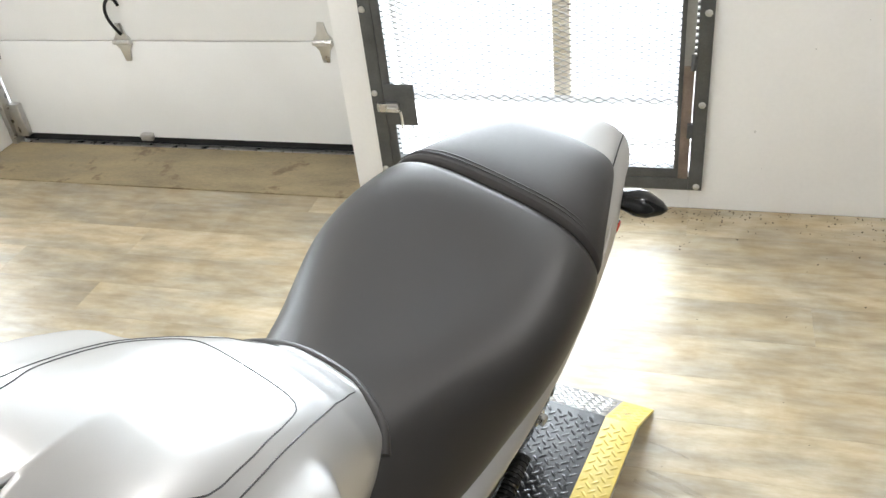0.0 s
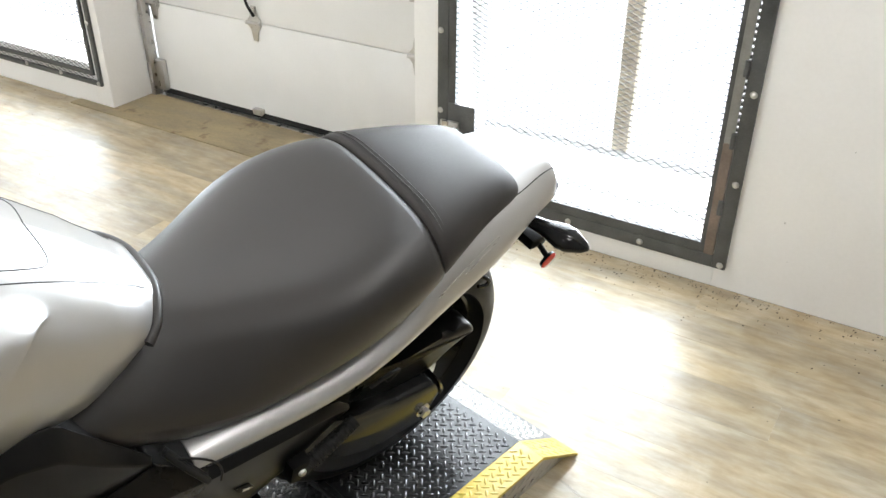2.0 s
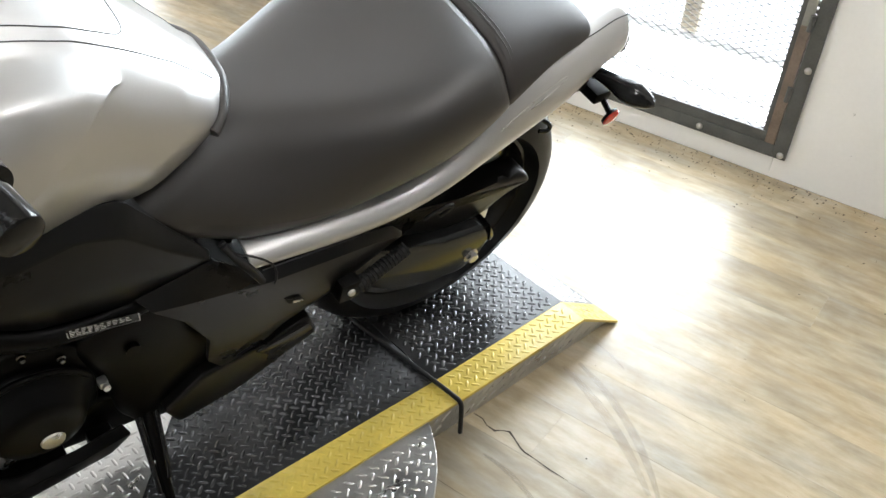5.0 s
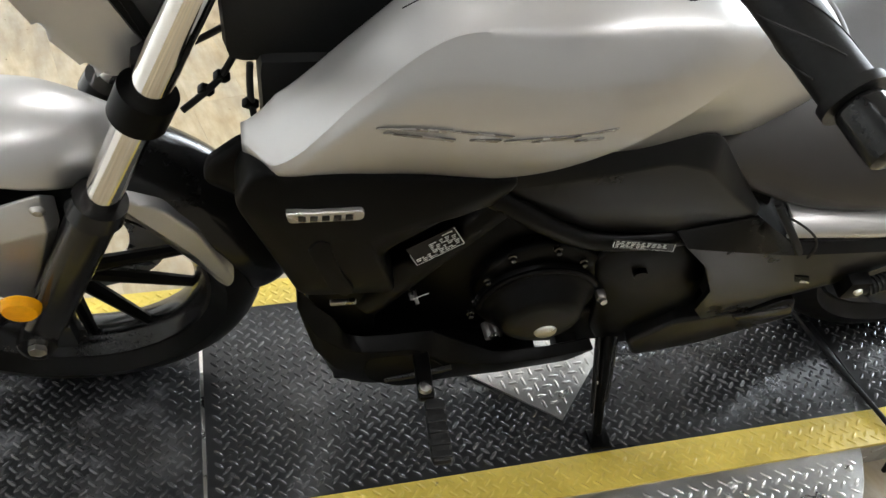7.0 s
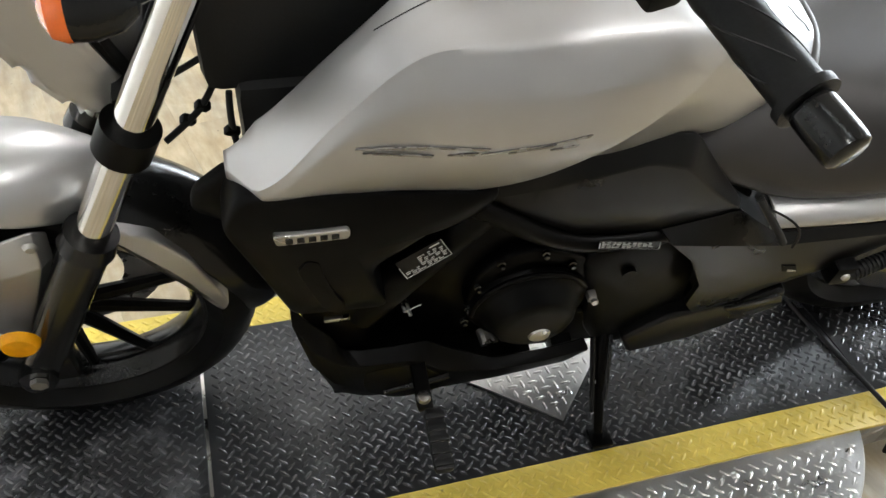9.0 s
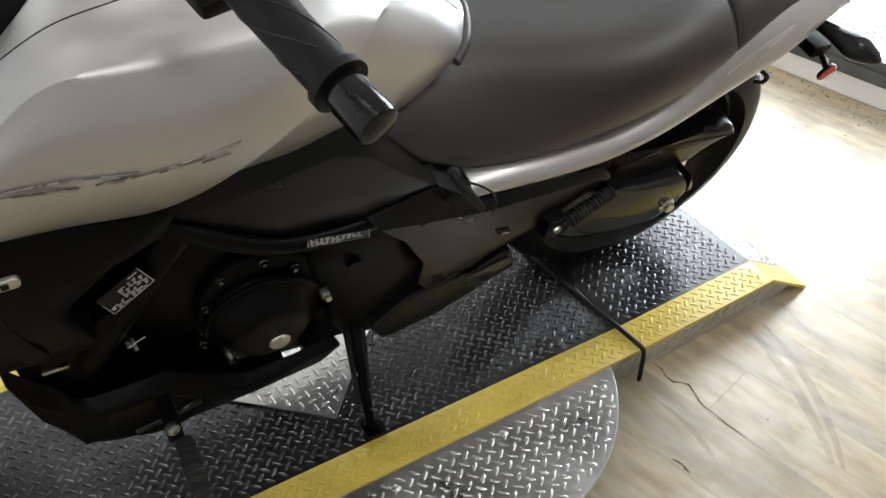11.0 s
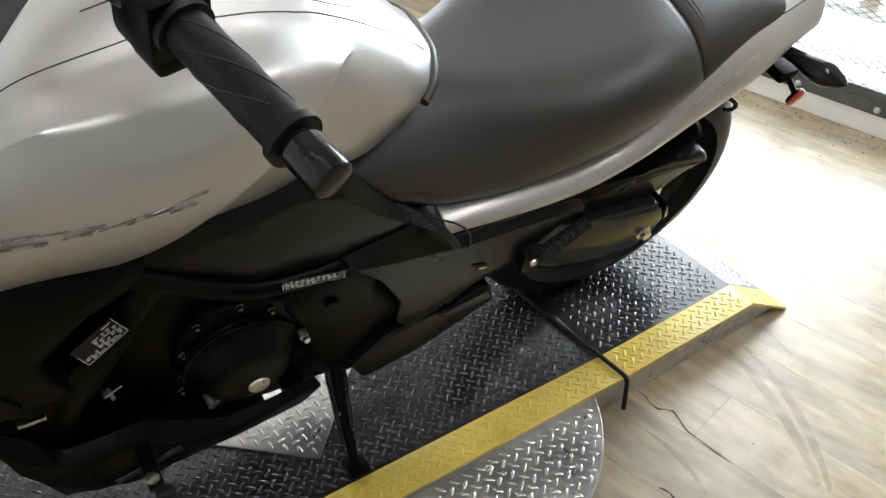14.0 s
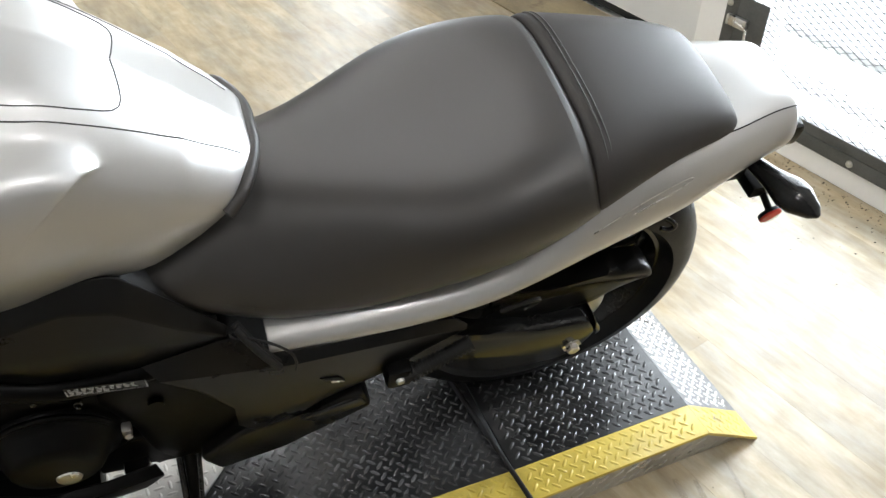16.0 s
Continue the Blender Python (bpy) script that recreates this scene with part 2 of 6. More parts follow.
    bp.inputs["Strength"].default_value, bp.inputs["Distance"].default_value = 0.12, 0.001
    l.new(grain.outputs["Fac"], bp.inputs["Height"])
    l.new(bp.outputs[0], b.inputs["Normal"])
    return m


PLANK = wood_floor()


def glowing(name, colour, strength):
    m = bpy.data.materials.new(name)
    m.use_nodes = True
    b = m.node_tree.nodes["Principled BSDF"]
    b.inputs["Base Color"].default_value = (*colour, 1)
    b.inputs["Emission Color"].default_value = (*colour, 1)
    b.inputs["Emission Strength"].default_value = strength
    return m


OUTSIDE_GLOW = glowing("outdoors_glow", (0.86, 0.94, 1.0), 9.0)
LAMP_GLOW = glowing("lamp_glow", (1.0, 1.0, 1.0), 70.0)


def clear_glass():
    m = bpy.data.materials.new("window_glass")
    m.use_nodes = True
    b = m.node_tree.nodes["Principled BSDF"]
    b.inputs["Transmission Weight"].default_value, b.inputs["Roughness"].default_value, b.inputs["IOR"].default_value = 1.0, 0.02, 1.45
    return m


GLASS = clear_glass()

# ---- mesh helpers ----
def link(name, me, mat, parent=None, label="", smooth=True, kind=""):
    me.materials.append(mat)
    if smooth:
        me.shade_smooth()
    ob = new(name, me)
    if parent:
        ob.parent = parent
    if label:
        ob["label"] = label
    if kind:
        ob["kind"] = kind
    return ob


def part(name, bm, mat, parent=None, label="", smooth=True, kind="", sharp=35):
    me = bpy.data.meshes.new(name)
    bmesh.ops.recalc_face_normals(bm, faces=bm.faces)
    if smooth:
        for e in bm.edges:
            if len(e.link_faces) == 2 and e.calc_face_angle(0) > radians(sharp):
                e.smooth = False
    bm.to_mesh(me)
    bm.free()
    return link(name, me, mat, parent, label, smooth, kind)


def sub(ob, levels=2):
    mod = ob.modifiers.new("sub", "SUBSURF")
    mod.levels = mod.render_levels = levels
    return ob


def solid(ob, thick, offset=-1):
    mod = ob.modifiers.new("thickness", "SOLIDIFY")
    mod.thickness, mod.offset = thick, offset
    return ob


def box(bm, lo, hi, bevel=0.0, m=None):
    r = bmesh.ops.create_cube(bm, size=1)
    vs = r["verts"]
    for v in vs:
        v.co = Vector([lo[k] + (v.co[k] + 0.5) * (hi[k] - lo[k]) for k in range(3)])
    if bevel:
        es = {e for v in vs for e in v.link_edges}
        out = bmesh.ops.bevel(bm, geom=list(es), offset=bevel, segments=2, profile=0.6, affect="EDGES")
        vs = {v for f in out["faces"] for v in f.verts} | {v for v in vs if v.is_valid}
    if m is not None:
        bmesh.ops.transform(bm, matrix=m, verts=list(vs))
    return bm


def rod(bm, a, b, r0, r1=None, seg=16, caps=True):
    """A round bar from a to b."""
    a, b = Vector(a), Vector(b)
    m = Matrix.Translation((a + b) / 2) @ (b - a).to_track_quat("Z", "Y").to_matrix().to_4x4()
    bmesh.ops.create_cone(bm, cap_ends=caps, segments=seg, radius1=r0, radius2=r1 if r1 is not None else r0, depth=(b - a).length, matrix=m)
    return bm


def lathe(bm, profile, m, seg=40):
    """Turns (radius, along) points about the z axis of m."""
    rings = []
    for r, z in profile:
        rings.append([bm.verts.new(m @ Vector((r * math.cos(a), r * math.sin(a), z))) for a in [2 * math.pi * k / seg for k in range(seg)]])
    for p, q in zip(rings, rings[1:]):
        for k in range(seg):
            bm.faces.new((p[k], p[(k + 1) % seg], q[(k + 1) % seg], q[k]))
    return rings


def tube(name, pts, r, mat, parent, label="", res=3):
    cu = bpy.data.curves.new(name, "CURVE")
    cu.dimensions, cu.bevel_depth, cu.bevel_resolution, cu.use_fill_caps = "3D", r, res, True
    sp = cu.splines.new("NURBS")
    sp.points.add(len(pts) - 1)
    for p, c in zip(sp.points, pts):
        p.co = (*c, 1)
    sp.use_endpoint_u, sp.order_u, sp.resolution_u = True, 3, 8
    tmp = bpy.data.objects.new(name, cu)
    me = bpy.data.meshes.new_from_object(tmp)
    bpy.data.objects.remove(tmp)
    return link(name, me, mat, parent, label)


def slab(bm, outline, y0, y1, bevel=0.006, inset=0.0):
    """A panel from an outline in x, z, from the face y0 inwards to y1."""
    cx = sum(p[0] for p in outline) / len(outline)
    cz = sum(p[1] for p in outline) / len(outline)
    vs = [bm.verts.new((x, y0, z)) for x, z in outline]
    f = bm.faces.new(vs)
    ex = bmesh.ops.extrude_face_region(bm, geom=[f])
    back = [v for v in ex["geom"] if isinstance(v, bmesh.types.BMVert)]
    for v in back:
        v.co.y = y1
    if inset:
        for v in vs:
            v.co.x += (cx - v.co.x) * inset
            v.co.z += (cz - v.co.z) * inset
    front_edges = [e for e in bm.edges if e.verts[0] in vs and e.verts[1] in vs]
    if bevel:
        bmesh.ops.bevel(bm, geom=front_edges, offset=bevel, segments=3, profile=0.5, affect="EDGES")
    return bm


def round_outline(pts, r=0.012, n=3):
    """Rounds the corners of an outline."""
    out = []
    for k, p in enumerate(pts):
        p, a, b = Vector(p), Vector(pts[k - 1]), Vector(pts[(k + 1) % len(pts)])
        ra, rb = min(r, (a - p).length / 2.2), min(r, (b - p).length / 2.2)
        s, e = p + (a - p).normalized() * ra, p + (b - p).normalized() * rb
        for i in range(n + 1):
            t = i / n
            out.append(tuple((1 - t) ** 2 * s + 2 * t * (1 - t) * p + t * t * e))
    return out


def bike_mid(x):
    """The bike's middle line, which runs a little askew to its near side."""
    return -0.002 + (0.0075 if x > 1.36 else 0.047) * (x - 1.36)


def shell(stations, both=True, crease=None):
    """Grid over stations (x, shear, zref, [(y, z)...]) whose profile runs from the middle down one side; mirrored."""
    bm = bmesh.new()
    rows = []
    for x, shear, zr, prof in stations:
        mid = bike_mid(x)
        bow = lambda y: shear * 0.068 * (1 - min(1.0, y / 0.18) ** 3)
        left = [bm.verts.new((x + shear * (zr - z) + bow(y), mid - y, z)) for y, z in prof]
        right = [bm.verts.new((x + shear * (zr - z) + bow(y), mid + y, z)) if y > 1e-6 else left[k] for k, (y, z) in enumerate(prof)]
        rows.append((left, right))
    for (l0, r0), (l1, r1) in zip(rows, rows[1:]):
        for k in range(len(l0) - 1):
            for q in ((l0[k], l0[k + 1], l1[k + 1], l1[k]), (r0[k], r1[k], r1[k + 1], r0[k + 1])):
                q = list(dict.fromkeys(q))
                if len(q) > 2:
                    bm.faces.new(q)
        # the middle gap, where the profile does not begin on the centre line
        if l0[0] is not r0[0] and l1[0] is not r1[0] and both == "bridge":
            bm.faces.new((l0[0], l1[0], r1[0], r0[0]))
    if crease:
        k, first, last, how = crease
        layer = bm.edges.layers.float.new("crease_edge")
        for a, b in zip(rows[first:last], rows[first + 1:last + 1]):
            for side in (0, 1):
                e = bm.edges.get((a[side][k], b[side][k]))
                if e:
                    e[layer] = how
    return bm

# ---- the room ----
def room_box(name, s0, s1, d0, d1, h0, h1, mat, parent=None, bevel=0.0, label="", kind="structure", category=""):
    bm = bmesh.new()
    box(bm, (s0, -d1, h0), (s1, -d0, h1), bevel)
    ob = part(name, bm, mat, parent, label)
    if parent is None:
        ob.matrix_world = ROOM
        tagged(ob, label, category, "", kind)
    return ob


# local x along the wall, local -y into the room
ROOM = Matrix.Translation((W0[0], W0[1], 0)) @ Matrix.Rotation(WALL_TURN, 4, "Z") @ Matrix.Scale(-1, 4, (0, 1, 0))
ROOM = Matrix(((UX, UY, 0, W0[0]), (UY, -UX, 0, W0[1]), (0, 0, 1, 0), (0, 0, 0, 1)))
TOP = 3.1
FACE, BACK = 0.075, -0.16

wall = tagged(new("wall_window_side"), "white painted wall with two gated windows and a door bay", "wall", "", "structure")
wall.matrix_world = ROOM
for s0, s1, h0, h1 in ((-3.6, 0.0, 0, TOP), (0.0, 0.95, 0, 0.12), (0.0, 0.95, 2.1, TOP), (0.95, 1.085, 0, TOP), (1.085, 2.70, 2.35, TOP),
                       (2.70, 2.80, 0, TOP), (2.80, 3.80, 0, 0.19), (2.80, 3.80, 2.1, TOP), (3.80, 6.5, 0, TOP)):
    bm = bmesh.new()
    box(bm, (s0, -FACE, h0), (s1, -BACK, h1), 0.003)
    part("wall_panel", bm, WALL_WHITE, wall)
for s0, s1 in ((1.03, 1.085), (2.70, 2.76)):
    bm = bmesh.new()
    box(bm, (s0, 0.162, 0), (s1, 0.32, TOP), 0.003)
    part("bay_return", bm, WALL_WHITE, wall)

floor = tagged(new("floor"), "worn vinyl plank floor in streaked beige and brown", "floor", "", "structure")
floor.matrix_world = ROOM
bm = bmesh.new()
box(bm, (-3.6, -5.6, -0.12), (6.5, 0.33, -0.006))
part("underlay", bm, RUSTY, floor)

front_wall = tagged(new("wall_front"), "white painted wall with a dark grey door", "wall", "", "structure")
bm = bmesh.new()
box(bm, (-0.16, -5.2, 0), (0.0, 0.86, TOP), 0.003)
part("wall_panel", bm, WALL_WHITE, front_wall)
bm = bmesh.new()
box(bm, (-0.16, 1.80, 0), (0.0, 7.2, TOP), 0.003)
part("wall_panel", bm, WALL_WHITE, front_wall)
bm = bmesh.new()
box(bm, (-0.16, 0.86, 2.06), (0.0, 1.80, TOP), 0.003)
part("wall_panel", bm, WALL_WHITE, front_wall)
for a, b in ((0.86, 0.90), (1.76, 1.80)):
    bm = bmesh.new()
    box(bm, (-0.16, a, 0), (0.012, b, 2.06), 0.003)
    part("door_trim", bm, DOOR_WHITE, front_wall, "white painted door trim")
bm = bmesh.new()
box(bm, (-0.07, 0.90, 0.008), (-0.03, 1.76, 2.06), 0.003)
part("door_leaf", bm, FRAME_GREY, front_wall, "dark grey door leaf")
front_wall.matrix_world = pose(-0.835, 0.6, 0, 0, 0, -4.0)
room_box("wall_left_side", 6.5, 6.65, -0.4, 6.0, 0, TOP, WALL_WHITE, label="plain white painted wall", category="wall")
# unseen wall behind the camera, added to shape reflections on the bike
room_box("wall_right_side", -2.75, -2.6, -0.4, 6.0, 0, TOP, WALL_UNSEEN_DIM, label="unseen closing wall, greyed to dim reflections on the bike", category="wall")
room_box("ceiling", -3.75, 6.65, -0.35, 6.0, TOP, TOP + 0.12, CEILING, label="plain dark painted ceiling", category="ceiling")

# outdoors beyond the gates: ground, and a glowing sheet for the bright distance
ground = room_box("ground", -30, 30, -60, -0.34, -0.25, -0.02, WALL_WHITE, label="pale sunlit concrete yard", category="ground")
bd = room_box("backdrop", -14, 16, -9.2, -9, -0.02, 9, OUTSIDE_GLOW, label="glowing sheet standing in for the bright outdoors", category="backdrop")


def gate(s0, s1, h0, h1, latch, w=0.040, hinged=True):
    """A welded steel security gate with expanded metal, bolted on a window opening."""
    g = new("security_gate")
    g.matrix_world = ROOM
    tagged(g, "grey steel security gate with expanded metal mesh bolted to wall", "gate", "security gates")
    f, b = -FACE - 0.014, -FACE
    for nm, a in (("frame_stile", (s0, h0, s0 + w, h1)), ("frame_stile", (s1 - w, h0, s1, h1)), ("frame_rail", (s0 + w, h0, s1 - w, h0 + w)),
                  ("frame_rail", (s0 + w, h1 - w, s1 - w, h1))):
        bm = bmesh.new()
        box(bm, (a[0], f, a[1]), (a[2], b, a[3]), 0.002)
        part(nm, bm, FRAME_GREY, g)
    # swinging leaf inside the frame: hinge bar with slots of light beside it, rusty at the foot
    if hinged:
        bm = bmesh.new()
        box(bm, (s0 + w + 0.006, f + 0.002, h0 + 0.40), (s0 + w + 0.032, b + 0.03, h1 - w), 0.002)
        part("hinge_bar", bm, HINGE_GREY, g)
        bm = bmesh.new()
        box(bm, (s0 + w + 0.003, f + 0.001, h0 + 0.020), (s0 + w + 0.032, b + 0.03, h0 + 0.40), 0.003)
        part("hinge_bar_foot", bm, RUSTY, g, "rusty foot of hinge bar")
        bm = bmesh.new()
        for k in range(int((h1 - w - h0 - 0.42) / 0.019)):
            box(bm, (s0 + w - 0.001, f + 0.005, h0 + 0.42 + k * 0.019), (s0 + w + 0.007, b + 0.004, h0 + 0.428 + k * 0.019))
        part("slot_bar", bm, FRAME_GREY, g, "", True, "stuff")
        for k in range(6):
            bm = bmesh.new()
            rod(bm, (s0 + w + 0.006, f - 0.002, h0 + 0.18 + k * 0.21), (s0 + w + 0.006, f - 0.002, h0 + 0.225 + k * 0.21), 0.008, seg=10)
            part("hinge", bm, FRAME_GREY, g)
        bm = bmesh.new()
        box(bm, (s0 + w + 0.032, f + 0.004, h0 + w), (s0 + w + 0.046, b + 0.02, h1 - w), 0.002)
        part("inner_stile", bm, FRAME_GREY, g)
    else:
        bm = bmesh.new()
        box(bm, (s0 + w + 0.026, f + 0.003, h0 + w + 0.022), (s0 + w + 0.044, b + 0.02, h1 - w), 0.002)
        part("inner_stile", bm, FRAME_GREY, g)
    gap = 0.022 if w < 0.035 else 0.0
    bm = bmesh.new()
    box(bm, (s1 - w - gap - 0.028, f + 0.003, h0 + w), (s1 - w - gap, b + 0.02, h1 - w), 0.002)
    part("inner_stile", bm, FRAME_GREY, g)
    bm = bmesh.new()
    box(bm, (s0 + w + 0.03, f + 0.003, h0 + w + gap), (s1 - w - gap - 0.028, b + 0.02, h0 + w + gap + (0.018 if gap else 0.032)), 0.002)
    part("inner_rail", bm, FRAME_GREY, g)
    # expanded metal
    cw, ch = 0.040, 0.0088
    sa, sb, ha, hb = s0 + w + 0.03, s1 - w - 0.004, h0 + w - 0.006, h1 - w
    vs, fs = [], []

    def strand(p, q, half=0.0006):
        k, dx, dz = len(vs), (q[0] - p[0]), (q[1] - p[1])
        ln = math.hypot(dx, dz)
        nx, nz = -dz / ln * half, dx / ln * half
        for (x, z) in (p, q):
            for sgn in (-1, 1):
                for y in (-FACE - 0.009, -FACE - 0.0065):
                    vs.append((x + sgn * nx, y, z + sgn * nz))
        fs.extend([(k, k + 1, k + 3, k + 2), (k + 4, k + 6, k + 7, k + 5), (k, k + 4, k + 5, k + 1), (k + 2, k + 3, k + 7, k + 6), (k, k + 2, k + 6, k + 4), (k + 1, k + 5, k + 7, k + 3)])
    for j in range(int((hb - ha) / ch)):
        z = ha + j * ch
        off = (j % 2) * cw / 2
        for i in range(int((sb - sa) / cw) + 1):
            x = sa + i * cw + off
            # the bond where two strands meet is twice as thick
            if sa <= x - 0.004 and x + 0.004 <= sb:
                strand((x - 0.0035, z), (x + 0.0035, z), 0.0014)
            for dx in (-cw / 2, cw / 2):
                q = (x + dx, z + ch)
                if sa - 0.005 <= q[0] <= sb + 0.005 and sa - 0.005 <= x <= sb + 0.005:
                    strand((x, z), q)
    me = bpy.data.meshes.new("mesh_panel")
    me.from_pydata(vs, [], fs)
    link("mesh_panel", me, MESH_METAL, g, "expanded metal mesh with diamond openings", False, "stuff")
    bolts = [(s0 + 0.016, h0 + 0.013 + 0.27 * k) for k in range(8)] + [(s1 - 0.012, h0 + 0.03 + 0.27 * k) for k in range(8)]
    bolts += [(s0 + 0.27 + 0.245 * k, h0 + 0.018) for k in range(3)]
    proto = bpy.data.meshes.new("bolt")
    bm = bmesh.new()
    lathe(bm, [(0.0, -0.007), (0.005, -0.0065), (0.009, -0.004), (0.0105, 0.0)], Matrix.Rotation(radians(-90), 4, "X"), 14)
    bm.to_mesh(proto)
    bm.free()
    proto.materials.append(STEEL)
    proto.shade_smooth()
    for s, h in bolts:
        ob = new("bolt", proto)
        ob.parent = g
        ob.location = (s, f, h)
    # latch plate with bolt and bent handle
    if latch:
        bm = bmesh.new()
        box(bm, (s1 - w - 0.105, f - 0.004, latch - 0.11), (s1 - w - 0.004, f + 0.001, latch + 0.03), 0.002)
        plate = part("latch_plate", bm, FRAME_GREY, g)
        bm = bmesh.new()
        box(bm, (s1 - w - 0.05, f - 0.018, latch - 0.06), (s1 - 0.02, f - 0.0045, latch - 0.03), 0.003)
        part("latch_bolt", bm, STEEL, plate, "bare steel sliding bolt")
        tube("latch_handle", [(s1 - w - 0.01, f - 0.02, latch - 0.045), (s1 - w - 0.055, f - 0.03, latch - 0.04), (s1 - w - 0.065, f - 0.03, latch - 0.06), (s1 - w - 0.062, f - 0.028, latch - 0.11)], 0.004, STEEL, plate, "bent steel rod handle")
    return g


gate(-0.035, 0.985, 0.072, 2.16, 0.375)
gate(2.74, 3.86, 0.10, 2.16, 0, 0.020, False)


def window(name, s0, s1, h0, h1, post):
    w = new(name)
    w.matrix_world = ROOM
    tagged(w, "glazed shop window with a wooden post behind gate", "window", "", "structure")
    for a in ((s0, h0, s0 + 0.03, h1), (s1 - 0.03, h0, s1, h1), (s0 + 0.03, h0, s1 - 0.03, h0 + 0.03), (s0 + 0.03, h1 - 0.03, s1 - 0.03, h1)):
        bm = bmesh.new()
        box(bm, (a[0], 0.10, a[1]), (a[2], 0.15, a[3]), 0.002)
        part("window_frame", bm, WALL_WHITE, w)
    bm = bmesh.new()
    box(bm, (s0 + 0.03, 0.122, h0 + 0.03), (s1 - 0.03, 0.128, h1 - 0.03))
    p = part("pane", bm, GLASS, w, "clear glass", False)
    p.visible_shadow = False
    if post:
        bm = bmesh.new()
        box(bm, (post - 0.012, 0.134, h0 + 0.155), (post + 0.043, 0.17, h1 - 0.03), 0.002)
        part("mullion", bm, POST_BROWN, w, "brown weathered mullion")
        bm = bmesh.new()
        box(bm, (s0 + 0.03, 0.134, h0 + 0.09), (s1 - 0.03, 0.16, h0 + 0.15), 0.002)
        part("transom", bm, WALL_WHITE, w)


window("window_1", 0.0, 0.95, 0.12, 2.1, 0.40)
window("window_2", 2.80, 3.80, 0.19, 2.1, 0)


def garage_door():
    g = new("door_1")
    g.matrix_world = ROOM
    tagged(g, "white sectional overhead door, closed, with metal hinges", "garage door", "", "structure")
    D = 0.19
    s0, s1 = 1.10, 2.69
    for k in range(5):
        lo = 0.002 + k * 0.43
        bm = bmesh.new()
        box(bm, (s0 + 0.04, D, lo), (s1 - 0.02, D + 0.045, lo + 0.427), 0.004)
        part("door_section", bm, DOOR_WHITE, g)
    bm = bmesh.new()
    box(bm, (s0 + 0.04, D - 0.002, 0.004), (s1 - 0.02, D + 0.03, 0.034), 0.006)
    part("bottom_seal", bm, RUBBER, g, "black rubber seal")
    bm = bmesh.new()
    box(bm, (s0 + 0.04, D - 0.03, 0.0), (s1 - 0.02, D - 0.004, 0.006), 0.001)
    part("threshold_strip", bm, STEEL, g, "thin aluminium strip")

    def hinge(s, h):
        bm = bmesh.new()
        pts = [(-0.012, 0.07), (0.012, 0.07), (0.02, 0.03), (0.035, 0.012), (0.035, -0.012), (0.02, -0.03), (0.012, -0.075), (-0.012, -0.075), (-0.02, -0.03), (-0.035, -0.012), (-0.035, 0.012), (-0.02, 0.03)]
        slab(bm, [(s + x, h + z) for x, z in pts], D - 0.006, D - 0.001, 0.0015)
        rod(bm, (s - 0.036, D - 0.012, h), (s + 0.036, D - 0.012, h), 0.009, seg=10)
        part("hinge", bm, STEEL, g, "galvanised steel hinge")
    for s in (1.245, 2.045, 2.64):
        for h in (0.43, 0.86):
            hinge(s, h)
    tube("pull_rope", [(2.04, D - 0.01, 0.46), (2.046, D - 0.03, 0.495), (2.06, D - 0.035, 0.54), (2.056, D - 0.03, 0.58), (2.038, D - 0.02, 0.60), (2.022, D - 0.01, 0.59), (2.02, D - 0.004, 0.565)], 0.006, RUBBER, g, "black rope loop")
    bm = bmesh.new()
    box(bm, (2.04, D - 0.025, 0.028), (2.09, D - 0.001, 0.055), 0.003)
    part("lift_tab", bm, STEEL, g)
    bm = bmesh.new()
    box(bm, (1.215, D - 0.03, 0.635), (1.262, D - 0.001, 0.70), 0.006)
    lock = part("slide_lock", bm, STEEL, g, "galvanised slide lock")
    bm = bmesh.new()
    rod(bm, (1.255, D - 0.02, 0.672), (1.315, D - 0.03, 0.668), 0.007, seg=10)
    rod(bm, (1.315, D - 0.03, 0.668), (1.338, D - 0.03, 0.662), 0.011, seg=10)
    part("knob", bm, RUBBER, lock, "black knob")
    for s, sg in ((1.135, 1), (2.655, -1)):
        bm = bmesh.new()
        box(bm, (s - 0.035, D - 0.028, 0.03), (s + 0.035, D - 0.0015, 0.17), 0.003)
        rod(bm, (s - 0.03 * sg, D - 0.03, 0.06), (s - 0.03 * sg, D - 0.004, 0.06), 0.02, seg=14)
        part("bottom_bracket", bm, STEEL, g, "galvanised roller bracket")
        bm = bmesh.new()
        box(bm, (s - sg * 0.028 - 0.012, D - 0.05, 0.0), (s - sg * 0.028 + 0.012, D - 0.004, 2.3), 0.003)
        part("track", bm, STEEL, g, "vertical roller track")


garage_door()
ply = room_box("threshold_board", 1.09, 2.93, -0.16, 0.13, -0.004, 0.006, PLY, label="scuffed plywood threshold board along garage door", category="board", bevel=0.002)

# unseen ceiling lamps: some known from highlights on the paint, others added
def ceiling_lamp():
    c = new("ceiling_lamp")
    bm = bmesh.new()
    lathe(bm, [(0.0, 0.0), (0.13, 0.0), (0.14, -0.02), (0.125, -0.045)], Matrix(), 28)
    part("housing", bm, DOOR_WHITE, c)
    bm = bmesh.new()
    lathe(bm, [(0.124, -0.043), (0.10, -0.055), (0.0, -0.06)], Matrix(), 28)
    part("diffuser", bm, LAMP_GLOW, c)
    return tagged(c, "round white ceiling lamp, lit, out of view", "ceiling lamp", "ceiling lamps")


lamp = ceiling_lamp()
lamp.matrix_world = Matrix.Translation((0.3, 0.9, TOP))
